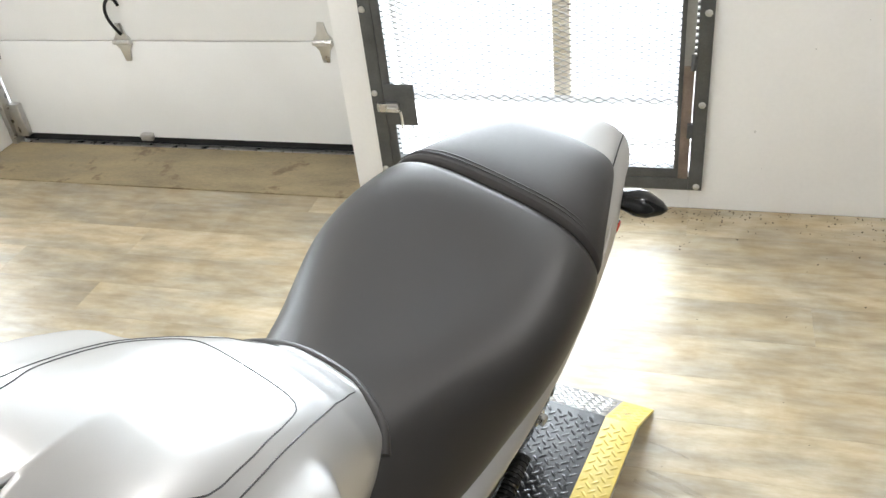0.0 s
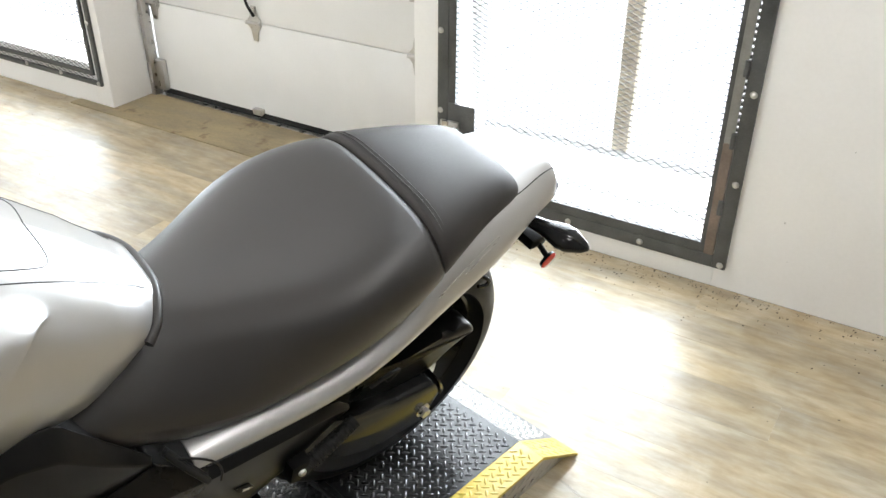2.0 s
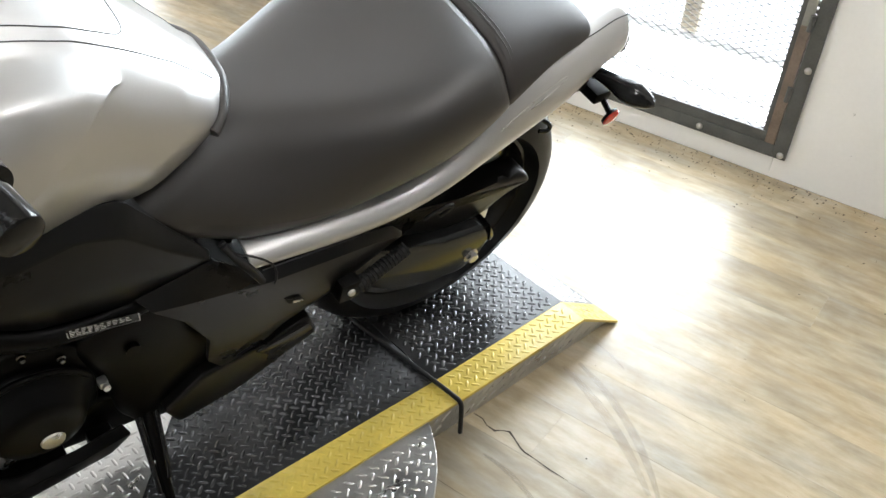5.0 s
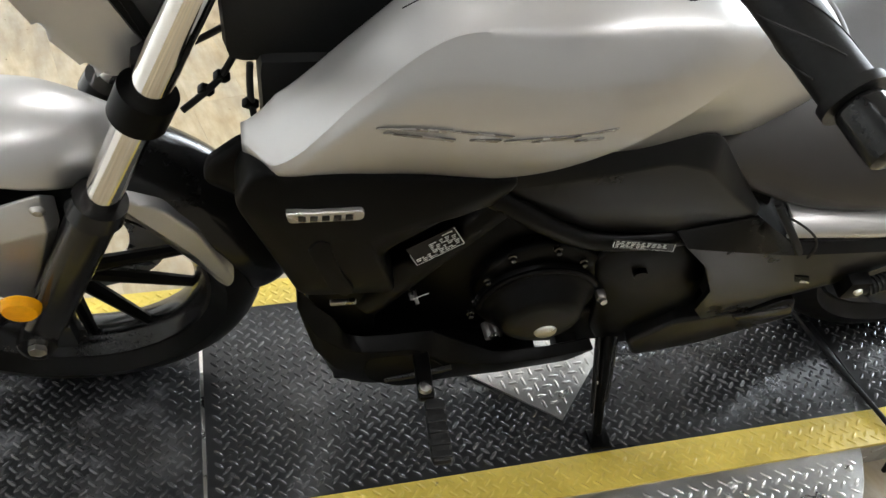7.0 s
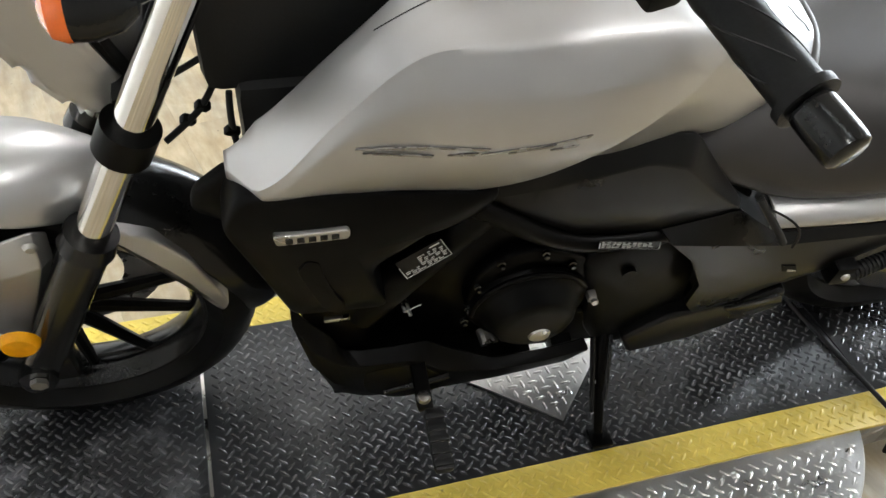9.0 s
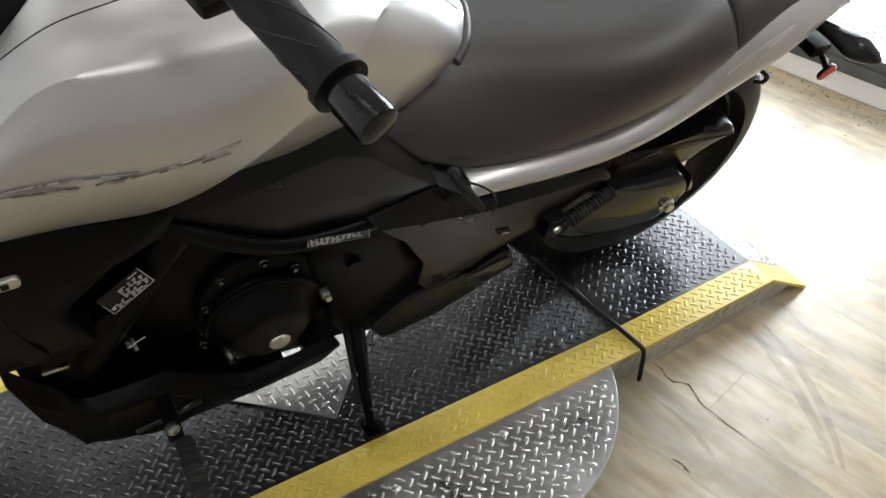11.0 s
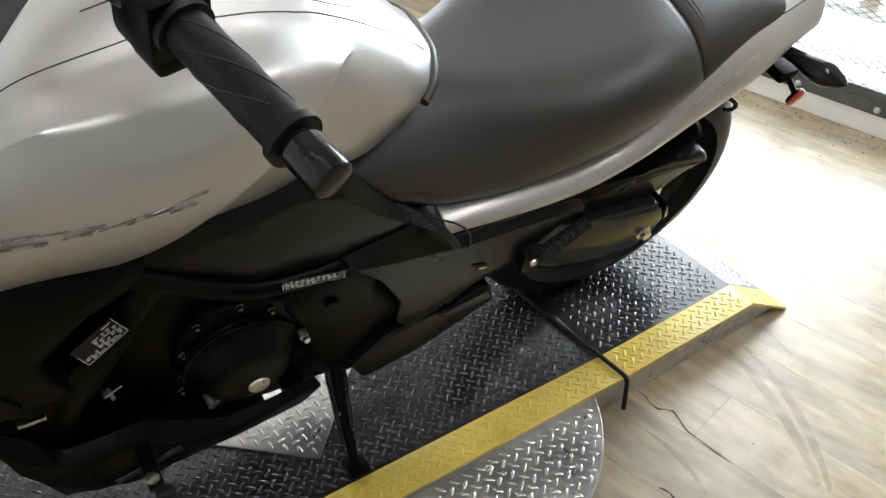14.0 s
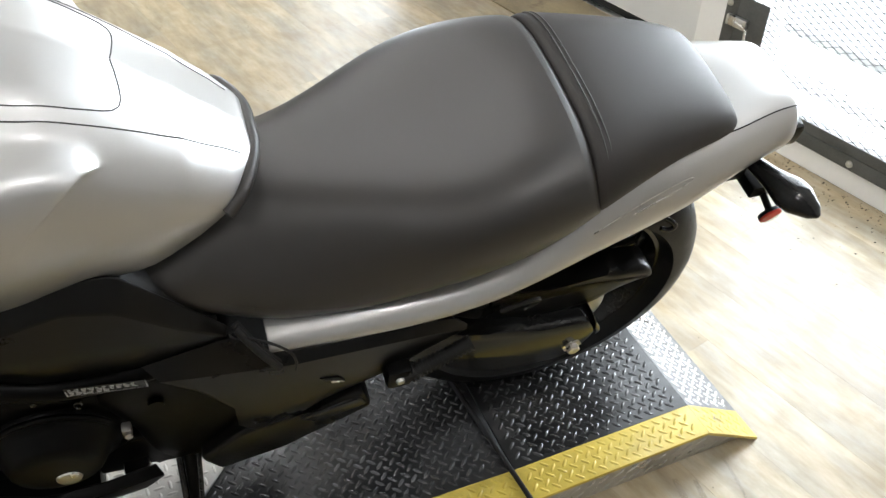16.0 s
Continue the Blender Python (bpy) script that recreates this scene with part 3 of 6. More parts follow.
# number and places chosen to brighten the near side and the deck
for x, y in ((1.3, 0.8), (0.4, 2.5), (1.5, 2.3), (1.9, -1.9), (0.0, -1.9), (2.6, -1.4)):
    copy_thing(lamp, Matrix.Translation((x, y, TOP)))

# ---- the lift with its turntable ----
PZ = 0.093


def tread(region, z_of, pitch=0.0172, x0=-0.35, x1=1.95, y0=-0.75, y1=0.2, axes=None):
    """Raised lugs of tread plate over a region of the plan."""
    vs, fs = [], []
    ex, ey, n, o = axes or (Vector((1, 0, 0)), Vector((0, 1, 0)), Vector((0, 0, 1)), Vector((0, 0, 0)))
    # rows run at 45 degrees; each lug points at the flank of its neighbour
    step = pitch / math.sqrt(2)
    na, nb = int((x1 - x0) / step) + 1, int((y1 - y0) / step) + 1
    for i in range(na):
        for j in range(nb):
            if (i + j) % 2:
                continue
            x, y = x0 + i * step, y0 + j * step
            if not region(x, y):
                continue
            a = radians(45 if i % 2 else -45)
            c, s = math.cos(a), math.sin(a)
            k = len(vs)
            for u, v, h in ((-0.0108, 0, 0), (-0.0056, -0.0031, 0), (0.0056, -0.0031, 0), (0.0108, 0, 0), (0.0056, 0.0031, 0), (-0.0056, 0.0031, 0),
                            (-0.0066, -0.0008, 0.0016), (0.0066, -0.0008, 0.0016), (0.0066, 0.0008, 0.0016), (-0.0066, 0.0008, 0.0016)):
                px, py = x + u * c - v * s, y + u * s + v * c
                vs.append(o + ex * px + ey * py + n * (z_of(px, py) + h))
            fs.extend([tuple(k + q for q in f) for f in ((6, 7, 8, 9), (1, 2, 7, 6), (4, 5, 9, 8), (0, 1, 6), (0, 6, 9), (0, 9, 5), (2, 3, 7), (3, 8, 7), (3, 4, 8))])
    me = bpy.data.meshes.new("raised_tread")
    me.from_pydata(vs, [], fs)
    return me


NEAR_O, NEAR_I, FAR_I, FAR_O = -0.397, -0.325, 0.118, 0.190
X0, XJ, XR, XE = -0.345, 0.211, 1.80, 1.94
XC = 1.418


def askew(x, y):
    """The ramp section behind the cord is set a little askew."""
    return y + 0.031 * max(0.0, x - XC)


def bent(ob):
    for v in ob.data.vertices:
        v.co.y = askew(v.co.x, v.co.y)
    return ob


lift = tagged(new("lift_platform"), "low black tread-plate motorcycle lift with yellow edge stripes", "lift platform")


def plate(name, x0, x1, y0, y1, z0, z1, mat, bevel=0.0015):
    bm = bmesh.new()
    box(bm, (x0, y0, z0), (x1, y1, z1), bevel)
    return bent(part(name, bm, mat, lift))


for a, b in ((X0, XJ - 0.003), (XJ + 0.003, XC - 0.001), (XC + 0.001, XR)):
    p = plate("deck_plate", a, b, NEAR_I, FAR_I, PZ - 0.008, PZ, DECK_DUSTY if a < 0 else DECK_BLACK)
    bent(link("raised_tread", tread(lambda x, y: a + 0.01 < x < b - 0.01 and NEAR_I + 0.008 < y < FAR_I - 0.008, lambda x, y: PZ), WORN_LUG, p, "", True, "stuff"))
    for y0, y1 in ((NEAR_O, NEAR_I), (FAR_I, FAR_O)):
        p = plate("edge_stripe", a, b, y0, y1, PZ - 0.008, PZ, YELLOW)
        bent(link("raised_tread", tread(lambda x, y: a + 0.01 < x < b - 0.01 and y0 + 0.006 < y < y1 - 0.006, lambda x, y: PZ), YELLOW, p, "", True, "stuff"))
bm = bmesh.new()
box(bm, (X0 + 0.01, NEAR_O + 0.022, 0.0), (XC, FAR_O - 0.022, PZ - 0.0085), 0.001)
part("base_box", bm, ENGINE_BLACK, lift)
# side plates, leaning in towards the floor, with one slanting row of lugs
LEAN = 0.019
for y, sg in ((NEAR_O, -1), (FAR_O, 1)):
    lean = lambda z: y - sg * LEAN * (1 - z / PZ)
    for xa, xb in ((X0, XC - 0.001), (XC + 0.001, XE)):
        bm = bmesh.new()
        foot = [(xa, 0.001), (xb, 0.001)]
        rim = [(XE, 0.008), (XR, PZ - 0.0085), (xa, PZ - 0.0085)] if xb == XE else [(xb, PZ - 0.0085), (xa, PZ - 0.0085)]
        f = bm.faces.new([bm.verts.new((x, lean(z), z)) for x, z in foot + rim])
        ex = bmesh.ops.extrude_face_region(bm, geom=[f])
        for v in ex["geom"]:
            if isinstance(v, bmesh.types.BMVert):
                v.co.y -= sg * 0.005
        p = bent(part("skirt", bm, ALU_PLATE, lift, "bare metal tread-plate side", False))
        bm = bmesh.new()
        n = int((xb - xa) / 0.031)
        for k in range(n):
            for row in (0, 1):
                x, z = xa + 0.016 + (k + 0.5 * row) * 0.031, 0.028 + row * 0.036
                if z + 0.016 > 0.004 + (XE - x) * 0.6 or x > xb - 0.012:
                    continue
                d, w = Vector((0.0105, 0, 0.0115)), Vector((0.0024, 0, -0.0024))
                c = Vector((x, lean(z), z))
                lo = [bm.verts.new(c + q + Vector((0, sg * (LEAN * q.z / PZ + 0.0002), 0))) for q in (-d, w, d, -w)]
                hi = [bm.verts.new(c + q * 0.6 + Vector((0, sg * (0.6 * LEAN * q.z / PZ + 0.0026), 0))) for q in (-d, d)]
                for tri in ((lo[0], lo[1], hi[1], hi[0]), (lo[1], lo[2], hi[1]), (lo[2], lo[3], hi[1]), (lo[3], lo[0], hi[0], hi[1])):
                    bm.faces.new(tri)
        bent(part("raised_tread", bm, STEEL, p, "", True, "stuff"))
slope = (PZ - 0.008) / (XE - XR)
for nm, y0, y1, mat, lug in (("ramp_plate", NEAR_I, FAR_I, RAMP_WORN, ALU_PLATE), ("ramp_stripe", NEAR_O, NEAR_I, YELLOW, YELLOW), ("ramp_stripe", FAR_I, FAR_O, YELLOW, YELLOW)):
    bm = bmesh.new()
    vs = [bm.verts.new((x, y, z)) for y in (y0, y1) for x, z in ((XR, PZ), (XE, 0.008), (XE, 0.001), (XR, PZ - 0.008))]
    for q in ((0, 1, 2, 3), (7, 6, 5, 4), (0, 4, 5, 1), (1, 5, 6, 2), (2, 6, 7, 3), (3, 7, 4, 0)):
        bm.faces.new([vs[k] for k in q])
    p = bent(part(nm, bm, mat, lift, "", False))
    bent(link("raised_tread", tread(lambda x, y: XR + 0.012 < x < XE - 0.008 and y0 + 0.006 < y < y1 - 0.006, lambda x, y: PZ - (x - XR) * slope), lug, p, "", True, "stuff"))
bm = bmesh.new()
box(bm, (XJ - 0.0035, NEAR_O, PZ - 0.009), (XJ + 0.0035, FAR_O, PZ - 0.004))
part("hinge_gap", bm, STEEL, lift)

disc = tagged(new("turntable"), "bare aluminium tread-plate turntable disc beside lift", "turntable")
CX, CY, CR = 1.0, -0.25, 0.372
bm = bmesh.new()
lathe(bm, [(0.0, PZ - 0.012), (CR, PZ - 0.012), (CR, PZ - 0.0065), (CR - 0.002, PZ - 0.005), (0.0, PZ - 0.005)], Matrix.Translation((CX, CY, 0)), 96)
for f in list(bm.faces):
    if all(v.co.y > NEAR_O + 0.004 for v in f.verts):
        bm.faces.remove(f)
top = part("disc_plate", bm, ALU_PLATE, disc)
link("raised_tread", tread(lambda x, y: y < NEAR_O - 0.012 and math.hypot(x - CX, y - CY) < CR - 0.012, lambda x, y: PZ - 0.005, pitch=0.0195), ALU_PLATE, top, "", True, "stuff")
bm = bmesh.new()
box(bm, (CX - 0.3, NEAR_O - 0.10, 0.0), (CX + 0.24, NEAR_O - 0.007, PZ - 0.0125), 0.002)
part("support", bm, ENGINE_BLACK, disc)
for x, y in ((1.294, -0.432), (1.071, -0.427), (0.85, -0.43)):
    bm = bmesh.new()
    lathe(bm, [(0.0, 0.003), (0.005, 0.0025), (0.008, 0.0)], Matrix.Translation((x, y, PZ - 0.005)), 12)
    part("screw", bm, STEEL, disc)

spare = tagged(new("tread_square"), "loose square of bare tread plate on lift deck", "metal plate")
bm = bmesh.new()
box(bm, (0, 0, 0), (0.34, 0.34, 0.004), 0.001)
sp = part("plate", bm, ALU_PLATE, spare)
link("raised_tread", tread(lambda x, y: 0.012 < x < 0.33 and 0.012 < y < 0.33, lambda x, y: 0.004, x0=0, x1=0.34, y0=0, y1=0.34, pitch=0.0195), ALU_PLATE, sp, "", True, "stuff")
spare.matrix_world = pose(0.824, -0.252, PZ + 0.0022, 0, 0, 48)

cord = tagged(new("rubber_cord"), "black rubber cord stretched across lift deck", "cord")
tube("strand", [(1.385, 0.05, PZ + 0.006), (1.39, -0.1, PZ + 0.006), (1.405, -0.25, PZ + 0.006), (1.416, -0.385, PZ + 0.007), (1.418, -0.404, PZ + 0.004), (1.419, -0.406, PZ - 0.03), (1.42, -0.406, 0.01)], 0.005, RUBBER, cord)


# ---- dirt and wear on the floor ----
def crumbs():
    """Loose grit along the foot of the walls, denser at the wall."""
    rnd = random.Random(7)
    vs, fs = [], []

    def chip(p, r):
        k, a = len(vs), rnd.uniform(0, 6.28)
        for i in range(4):
            t = a + i * 1.57 + rnd.uniform(-0.4, 0.4)
            q = r * rnd.uniform(0.5, 1.2)
            vs.append((p.x + q * math.cos(t) * 1.4, p.y + q * math.sin(t), 0.0004))
        vs.append((p.x, p.y, 0.0004 + r * rnd.uniform(0.15, 0.5)))
        fs.extend([(k + i, k + (i + 1) % 4, k + 4) for i in range(4)])
    for _ in range(900):
        chip(room(rnd.uniform(-2.4, 1.0), FACE + 0.004 + min(0.5, rnd.expovariate(14)), 0), rnd.uniform(0.001, 0.0042))
    for _ in range(160):
        chip(room(rnd.uniform(2.75, 4.6), FACE + 0.004 + min(0.4, rnd.expovariate(16)), 0), rnd.uniform(0.001, 0.004))
    for _ in range(700):
        u = rnd.uniform(-3.5, 3.6)
        off = 0.004 + min(0.4, rnd.expovariate(15))
        a = radians(-4)
        p = Vector((-0.835 + off * math.cos(a) - u * math.sin(a), 0.6 + off * math.sin(a) + u * math.cos(a), 0))
        chip(p, rnd.uniform(0.001, 0.0042))
    for _ in range(260):
        chip(Vector((rnd.uniform(-0.8, 2.7), rnd.uniform(-1.9, 2.2), 0)), rnd.uniform(0.0008, 0.0024))
    me = bpy.data.meshes.new("grit")
    me.from_pydata(vs, [], fs)
    ob = link("grit", me, DIRT, None, "", False)
    tagged(ob, "dark loose grit along the foot of the walls", "dirt", "", "stuff")


crumbs()


def ribbon(name, pts, w, mat, label, category, ragged=0.4):
    """A thin flat mark on the floor along a line of plan points."""
    bm = bmesh.new()
    rows = []
    for k, p in enumerate(pts):
        a, b = Vector(pts[max(0, k - 1)]), Vector(pts[min(len(pts) - 1, k + 1)])
        d = (b - a).normalized()
        n = Vector((-d.y, d.x))
        q = w * (0.35 + 0.65 * math.sin(math.pi * (k + 0.5) / len(pts))) * (1.0 - ragged / 2 + ragged * math.sin(k * 2.7))
        rows.append([bm.verts.new((p[0] + n.x * q * s, p[1] + n.y * q * s, 0.0006)) for s in (-1, 0, 1)])
    for p, q in zip(rows, rows[1:]):
        for i in range(2):
            bm.faces.new((p[i], p[i + 1], q[i + 1], q[i]))
    ob = part(name, bm, mat, None, "", False)
    return tagged(ob, label, category, "", "stuff")


ribbon("floor_crack", [(1.482, -0.380), (1.487, -0.402), (1.481, -0.420), (1.484, -0.441), (1.497, -0.450), (1.506, -0.462), (1.501, -0.482), (1.494, -0.505), (1.493, -0.518), (1.497, -0.543), (1.501, -0.580), (1.509, -0.619)], 0.0024, DIRT, "ragged dark chip along a plank joint", "crack")
ribbon("floor_crack", [(1.352, -0.582), (1.357, -0.592), (1.360, -0.603), (1.358, -0.612), (1.359, -0.623)], 0.0028, DIRT, "short ragged dark chip in floor plank", "crack")
for a, b, c, w in (((1.732, -0.400), (1.712, -0.57), (1.606, -0.74), 0.012), ((1.767, -0.416), (1.745, -0.60), (1.612, -0.76), 0.010), ((1.425, -0.47), (1.444, -0.55), (1.415, -0.64), 0.006), ((1.848, -0.399), (1.845, -0.447), (1.833, -0.490), 0.004),
                   ((0.15, 0.62), (0.30, 0.70), (0.52, 0.66), 0.006), ((0.17, 0.585), (0.32, 0.665), (0.53, 0.625), 0.005)):
    pts = [((1 - t) ** 2 * a[0] + 2 * t * (1 - t) * b[0] + t * t * c[0], (1 - t) ** 2 * a[1] + 2 * t * (1 - t) * b[1] + t * t * c[1]) for t in [k / 14 for k in range(15)]]
    ribbon("tyre_mark", pts, w, SMEAR, "faint curved brown tyre mark on planks", "tyre mark", 0.0)
# small specks on the white wall
specks = [(-0.30, 0.52, 0.0018), (-0.17, 0.27, 0.003), (-0.42, 0.60, 0.0015), (-0.20, 0.15, 0.0015), (-0.62, 0.35, 0.002)]
vs, fs = [], []
for s, h, r in specks:
    k = len(vs)
    vs.extend([(s + r * math.cos(a), -FACE - 0.0006, h + 1.5 * r * math.sin(a)) for a in [i * math.pi / 3 for i in range(6)]])
    fs.append(tuple(range(k, k + 6)))
me = bpy.data.meshes.new("wall_speck")
me.from_pydata(vs, [], fs)
link("wall_speck", me, SMEAR, wall, "", True, "stuff")

# ---- the motorcycle (x rearwards from the front axle, y to its right, z up) ----
bike = tagged(new("motorcycle"), "silver and black cruiser motorcycle leaning on its side stand", "motorcycle")
bike.matrix_world = pose(0.04, 0.03, 0.093, 15.5, 0, -3.5)
AXIS_Y = Matrix.Rotation(radians(-90), 4, "X")


def wheel(name, x, z, R, width, rim_r, spokes):
    """Cast spoked wheel with tyre; its axle lies along y."""
    w = new(name)
    w.parent = bike
    w.location = (x, 0, z)
    h = width / 2
    bm = bmesh.new()
    prof = [(rim_r, -h * 0.62), (rim_r + 0.012, -h * 0.80)]
    for k in range(13):
        a = math.pi * (k / 12) - math.pi / 2
        prof.append((R - h * 0.92 * (1 - math.cos(a)), h * math.sin(a)))
    prof += [(rim_r + 0.012, h * 0.80), (rim_r, h * 0.62)]
    lathe(bm, prof, AXIS_Y, 72)
    tyre = part("tyre", bm, TYRE, w, "black road tyre")
    # tread grooves as thin sunk bars
    bm = bmesh.new()
    for k in range(36):
        a = 2 * math.pi * k / 36
        for sg in (-1, 1):
            for (u0, y0), (u1, y1) in (((0.0, 0.18), (0.10, 0.75)),):
                pts = []
                for t in (0, 0.5, 1):
                    yy = (y0 + (y1 - y0) * t) * h * sg
                    an = a + (u0 + (u1 - u0) * t) + (0.09 if sg > 0 else 0)
                    rr = R - h * 0.92 * (1 - math.cos(math.asin(min(1, abs(yy) / h)))) + 0.0006
                    pts.append((rr, an, yy))
                for (r0, a0, q0), (r1, a1, q1) in zip(pts, pts[1:]):
                    d = 0.006
                    vs = [bm.verts.new((r * math.sin(b), q, r * math.cos(b))) for r, b, q in ((r0, a0 - d, q0), (r0, a0 + d, q0), (r1, a1 + d, q1), (r1, a1 - d, q1))]
                    bm.faces.new(vs)
    part("tread_groove", bm, GLOSS_BLACK, tyre, "", False, "stuff")
    bm = bmesh.new()
    rw = h * 0.66
    lathe(bm, [(rim_r + 0.006, -rw), (rim_r - 0.004, -rw), (rim_r - 0.012, -rw * 0.75), (rim_r - 0.022, -rw * 0.35), (rim_r - 0.024, 0), (rim_r - 0.022, rw * 0.35), (rim_r - 0.012, rw * 0.75), (rim_r - 0.004, rw), (rim_r + 0.006, rw)], AXIS_Y, 64)
    rim = part("rim", bm, GLOSS_BLACK, w, "black cast alloy rim")
    for k in range(spokes):
        a = 2 * math.pi * k / spokes + 0.35
        m = Matrix.Rotation(a, 4, "Y")
        bm = bmesh.new()
        for sg in (-1, 1):
            p = [m @ Vector(c) for c in ((0.006 * sg, 0, 0.02), (sg * 0.052, 0, rim_r - 0.016))]
            rod(bm, p[0], p[1], 0.014, 0.009, 8)
        part("spoke", bm, ENGINE_BLACK, w, "forked black cast spoke")
    bm = bmesh.new()
    rod(bm, (0, -h * 0.55, 0), (0, h * 0.55, 0), 0.038, 0.038, 20)
    part("hub", bm, ENGINE_BLACK, w)
    bm = bmesh.new()
    rod(bm, (0, -0.085, 0), (0, 0.085, 0), 0.012, seg=12)
    part("axle", bm, STEEL, w)
    return w


fw = wheel("front_wheel", 0.0, 0.300, 0.300, 0.120, 0.218, 5)
rw_ = wheel("rear_wheel", 1.492, 0.302, 0.302, 0.155, 0.214, 5)
bm = bmesh.new()
lathe(bm, [(0.095, 0.002), (0.155, 0.002), (0.158, 0.0), (0.155, -0.002), (0.095, -0.002), (0.095, 0.002)], Matrix.Translation((0, 0.062, 0)) @ AXIS_Y, 48)
part("brake_disc", bm, STEEL, fw)
bm = bmesh.new()
lathe(bm, [(0.03, 0.004), (0.088, 0.004), (0.098, 0.0), (0.088, -0.004), (0.03, -0.004)], Matrix.Translation((0, -0.085, 0)) @ AXIS_Y, 44)
part("sprocket", bm, STEEL, rw_)

# fork legs
def fork(sign):
    f = new("fork_leg")
    f.parent = bike
    y = 0.098 * sign
    ax = lambda z: 0.125 + 0.46 * (z - 0.605)
    bm = bmesh.new()
    rod(bm, (ax(0.56), y, 0.56), (ax(1.05), y, 1.05), 0.0215, seg=28)
    part("tube", bm, CHROME, f, "polished chrome tube")
    bm = bmesh.new()
    rod(bm, (ax(0.255), y, 0.255), (ax(0.58), y, 0.58), 0.029, 0.031, 28)
    rod(bm, (ax(0.58), y, 0.58), (ax(0.605), y, 0.605), 0.036, 0.033, 28)
    rod(bm, (-0.02, y - 0.032 , 0.30), (-0.02, y + 0.03, 0.30), 0.026, seg=20)
    box(bm, (-0.005, y - 0.02, 0.27), (0.03, y + 0.02, 0.33), 0.006)
    part("slider", bm, GLOSS_BLACK, f, "gloss black lower leg")
    bm = bmesh.new()
    rod(bm, (ax(0.748), y, 0.748), (ax(0.786), y, 0.786), 0.033, 0.033, 28)
    part("clamp", bm, BLACK_PLASTIC, f)
    bm = bmesh.new()
    rod(bm, (-0.02, y + sign * 0.033, 0.30), (-0.02, y + sign * 0.041, 0.30), 0.013, seg=6)
    part("axle_nut", bm, STEEL, f)
    return f


left_fork = fork(-1)
fork(1)
bm = bmesh.new()
m = Matrix.Translation((-0.016, -0.128, 0.404)) @ Matrix.Rotation(radians(90), 4, "X") @ Matrix.Scale(-1, 4, (0, 0, 1))
lathe(bm, [(0.0, -0.006), (0.022, -0.005), (0.026, 0.0), (0.027, 0.008)], m, 28)
part("reflector", bm, AMBER_LENS, left_fork, "round amber reflector")

# front fender: centre section and two side blades
fender = new("front_fender")
fender.parent = bike


def arc_shell(name, a0, a1, R, ws, mat, parent, n=14, thick=0.004, label="", deep=lambda t: 0.075):
    bm = bmesh.new()
    rows = []
    for k in range(n + 1):
        t = k / n
        a = radians(a0 + (a1 - a0) * t)
        w = ws(t)
        row = []
        for i in range(9):
            q = -1 + i / 4
            y = w * math.sin(q * math.pi / 2 * 0.92)
            drop = deep(t) * (1 - math.cos(q * math.pi / 2 * 0.92))
            r = R - drop
            row.append(bm.verts.new((r * math.sin(a), y, 0.300 + r * math.cos(a))))
        rows.append(row)
    for p, q in zip(rows, rows[1:]):
        for i in range(8):
            bm.faces.new((p[i], p[i + 1], q[i + 1], q[i]))
    ob = part(name, bm, mat, parent, label)
    solid(ob, thick)
    return sub(ob, 1)


arc_shell("front_section", -26, 25, 0.376, lambda t: 0.086 * min(1, 0.50 + 2.2 * t - 2.2 * t * t), SILVER, fender, deep=lambda t: 0.038 + 0.062 * t)
arc_shell("rear_section", 20, 90, 0.347, lambda t: 0.078 * (1 - 0.25 * max(0, t - 0.75) * 4), GLOSS_BLACK, fender, label="gloss black rear fender section")
# pressed blade: an arm from the fender's lower edge, a ridge, and a lower facet beside the fork leg
BLADE = [
    ((-0.150, -0.048, 0.628), (-0.152, -0.053, 0.618), (-0.150, -0.048, 0.606)),
    ((-0.112, -0.062, 0.650), (-0.114, -0.072, 0.632), (-0.113, -0.064, 0.603)),
    ((-0.079, -0.078, 0.646), (-0.079, -0.088, 0.630), (-0.090, -0.078, 0.590)),
    ((-0.055, -0.084, 0.613), (-0.056, -0.097, 0.598), (-0.067, -0.083, 0.558)),
    ((-0.027, -0.086, 0.583), (-0.031, -0.100, 0.570), (-0.060, -0.084, 0.498)),
    ((-0.007, -0.087, 0.578), (-0.024, -0.102, 0.527), (-0.067, -0.084, 0.392)),
    ((0.024, -0.087, 0.592), (0.013, -0.102, 0.536), (-0.046, -0.085, 0.366)),
    ((0.052, -0.085, 0.600), (0.049, -0.100, 0.545), (-0.013, -0.085, 0.370)),
    ((0.062, -0.070, 0.578), (0.060, -0.078, 0.540), (0.000, -0.066, 0.372)),
]
bm = bmesh.new()
cols = [[bm.verts.new(c) for c in col] for col in BLADE]
for p, q in zip(cols, cols[1:]):
    for i in range(2):
        bm.faces.new((p[i], p[i + 1], q[i + 1], q[i]))
blade = solid(part("side_blade", bm, SILVER, fender, "silver blade down the fork leg", sharp=12), 0.006, 0)
rim_edge = blade.modifiers.new("rounded", "BEVEL")
rim_edge.width, rim_edge.segments, rim_edge.limit_method, rim_edge.angle_limit = 0.0022, 2, "ANGLE", radians(14)
bm = bmesh.new()
lathe(bm, [(0.0, -0.006), (0.006, -0.005), (0.010, 0.0)], Matrix.Translation((0.048, -0.0955, 0.582)) @ AXIS_Y @ Matrix.Scale(1, 4), 12)
part("bolt", bm, STEEL, fender)
bm = bmesh.new()
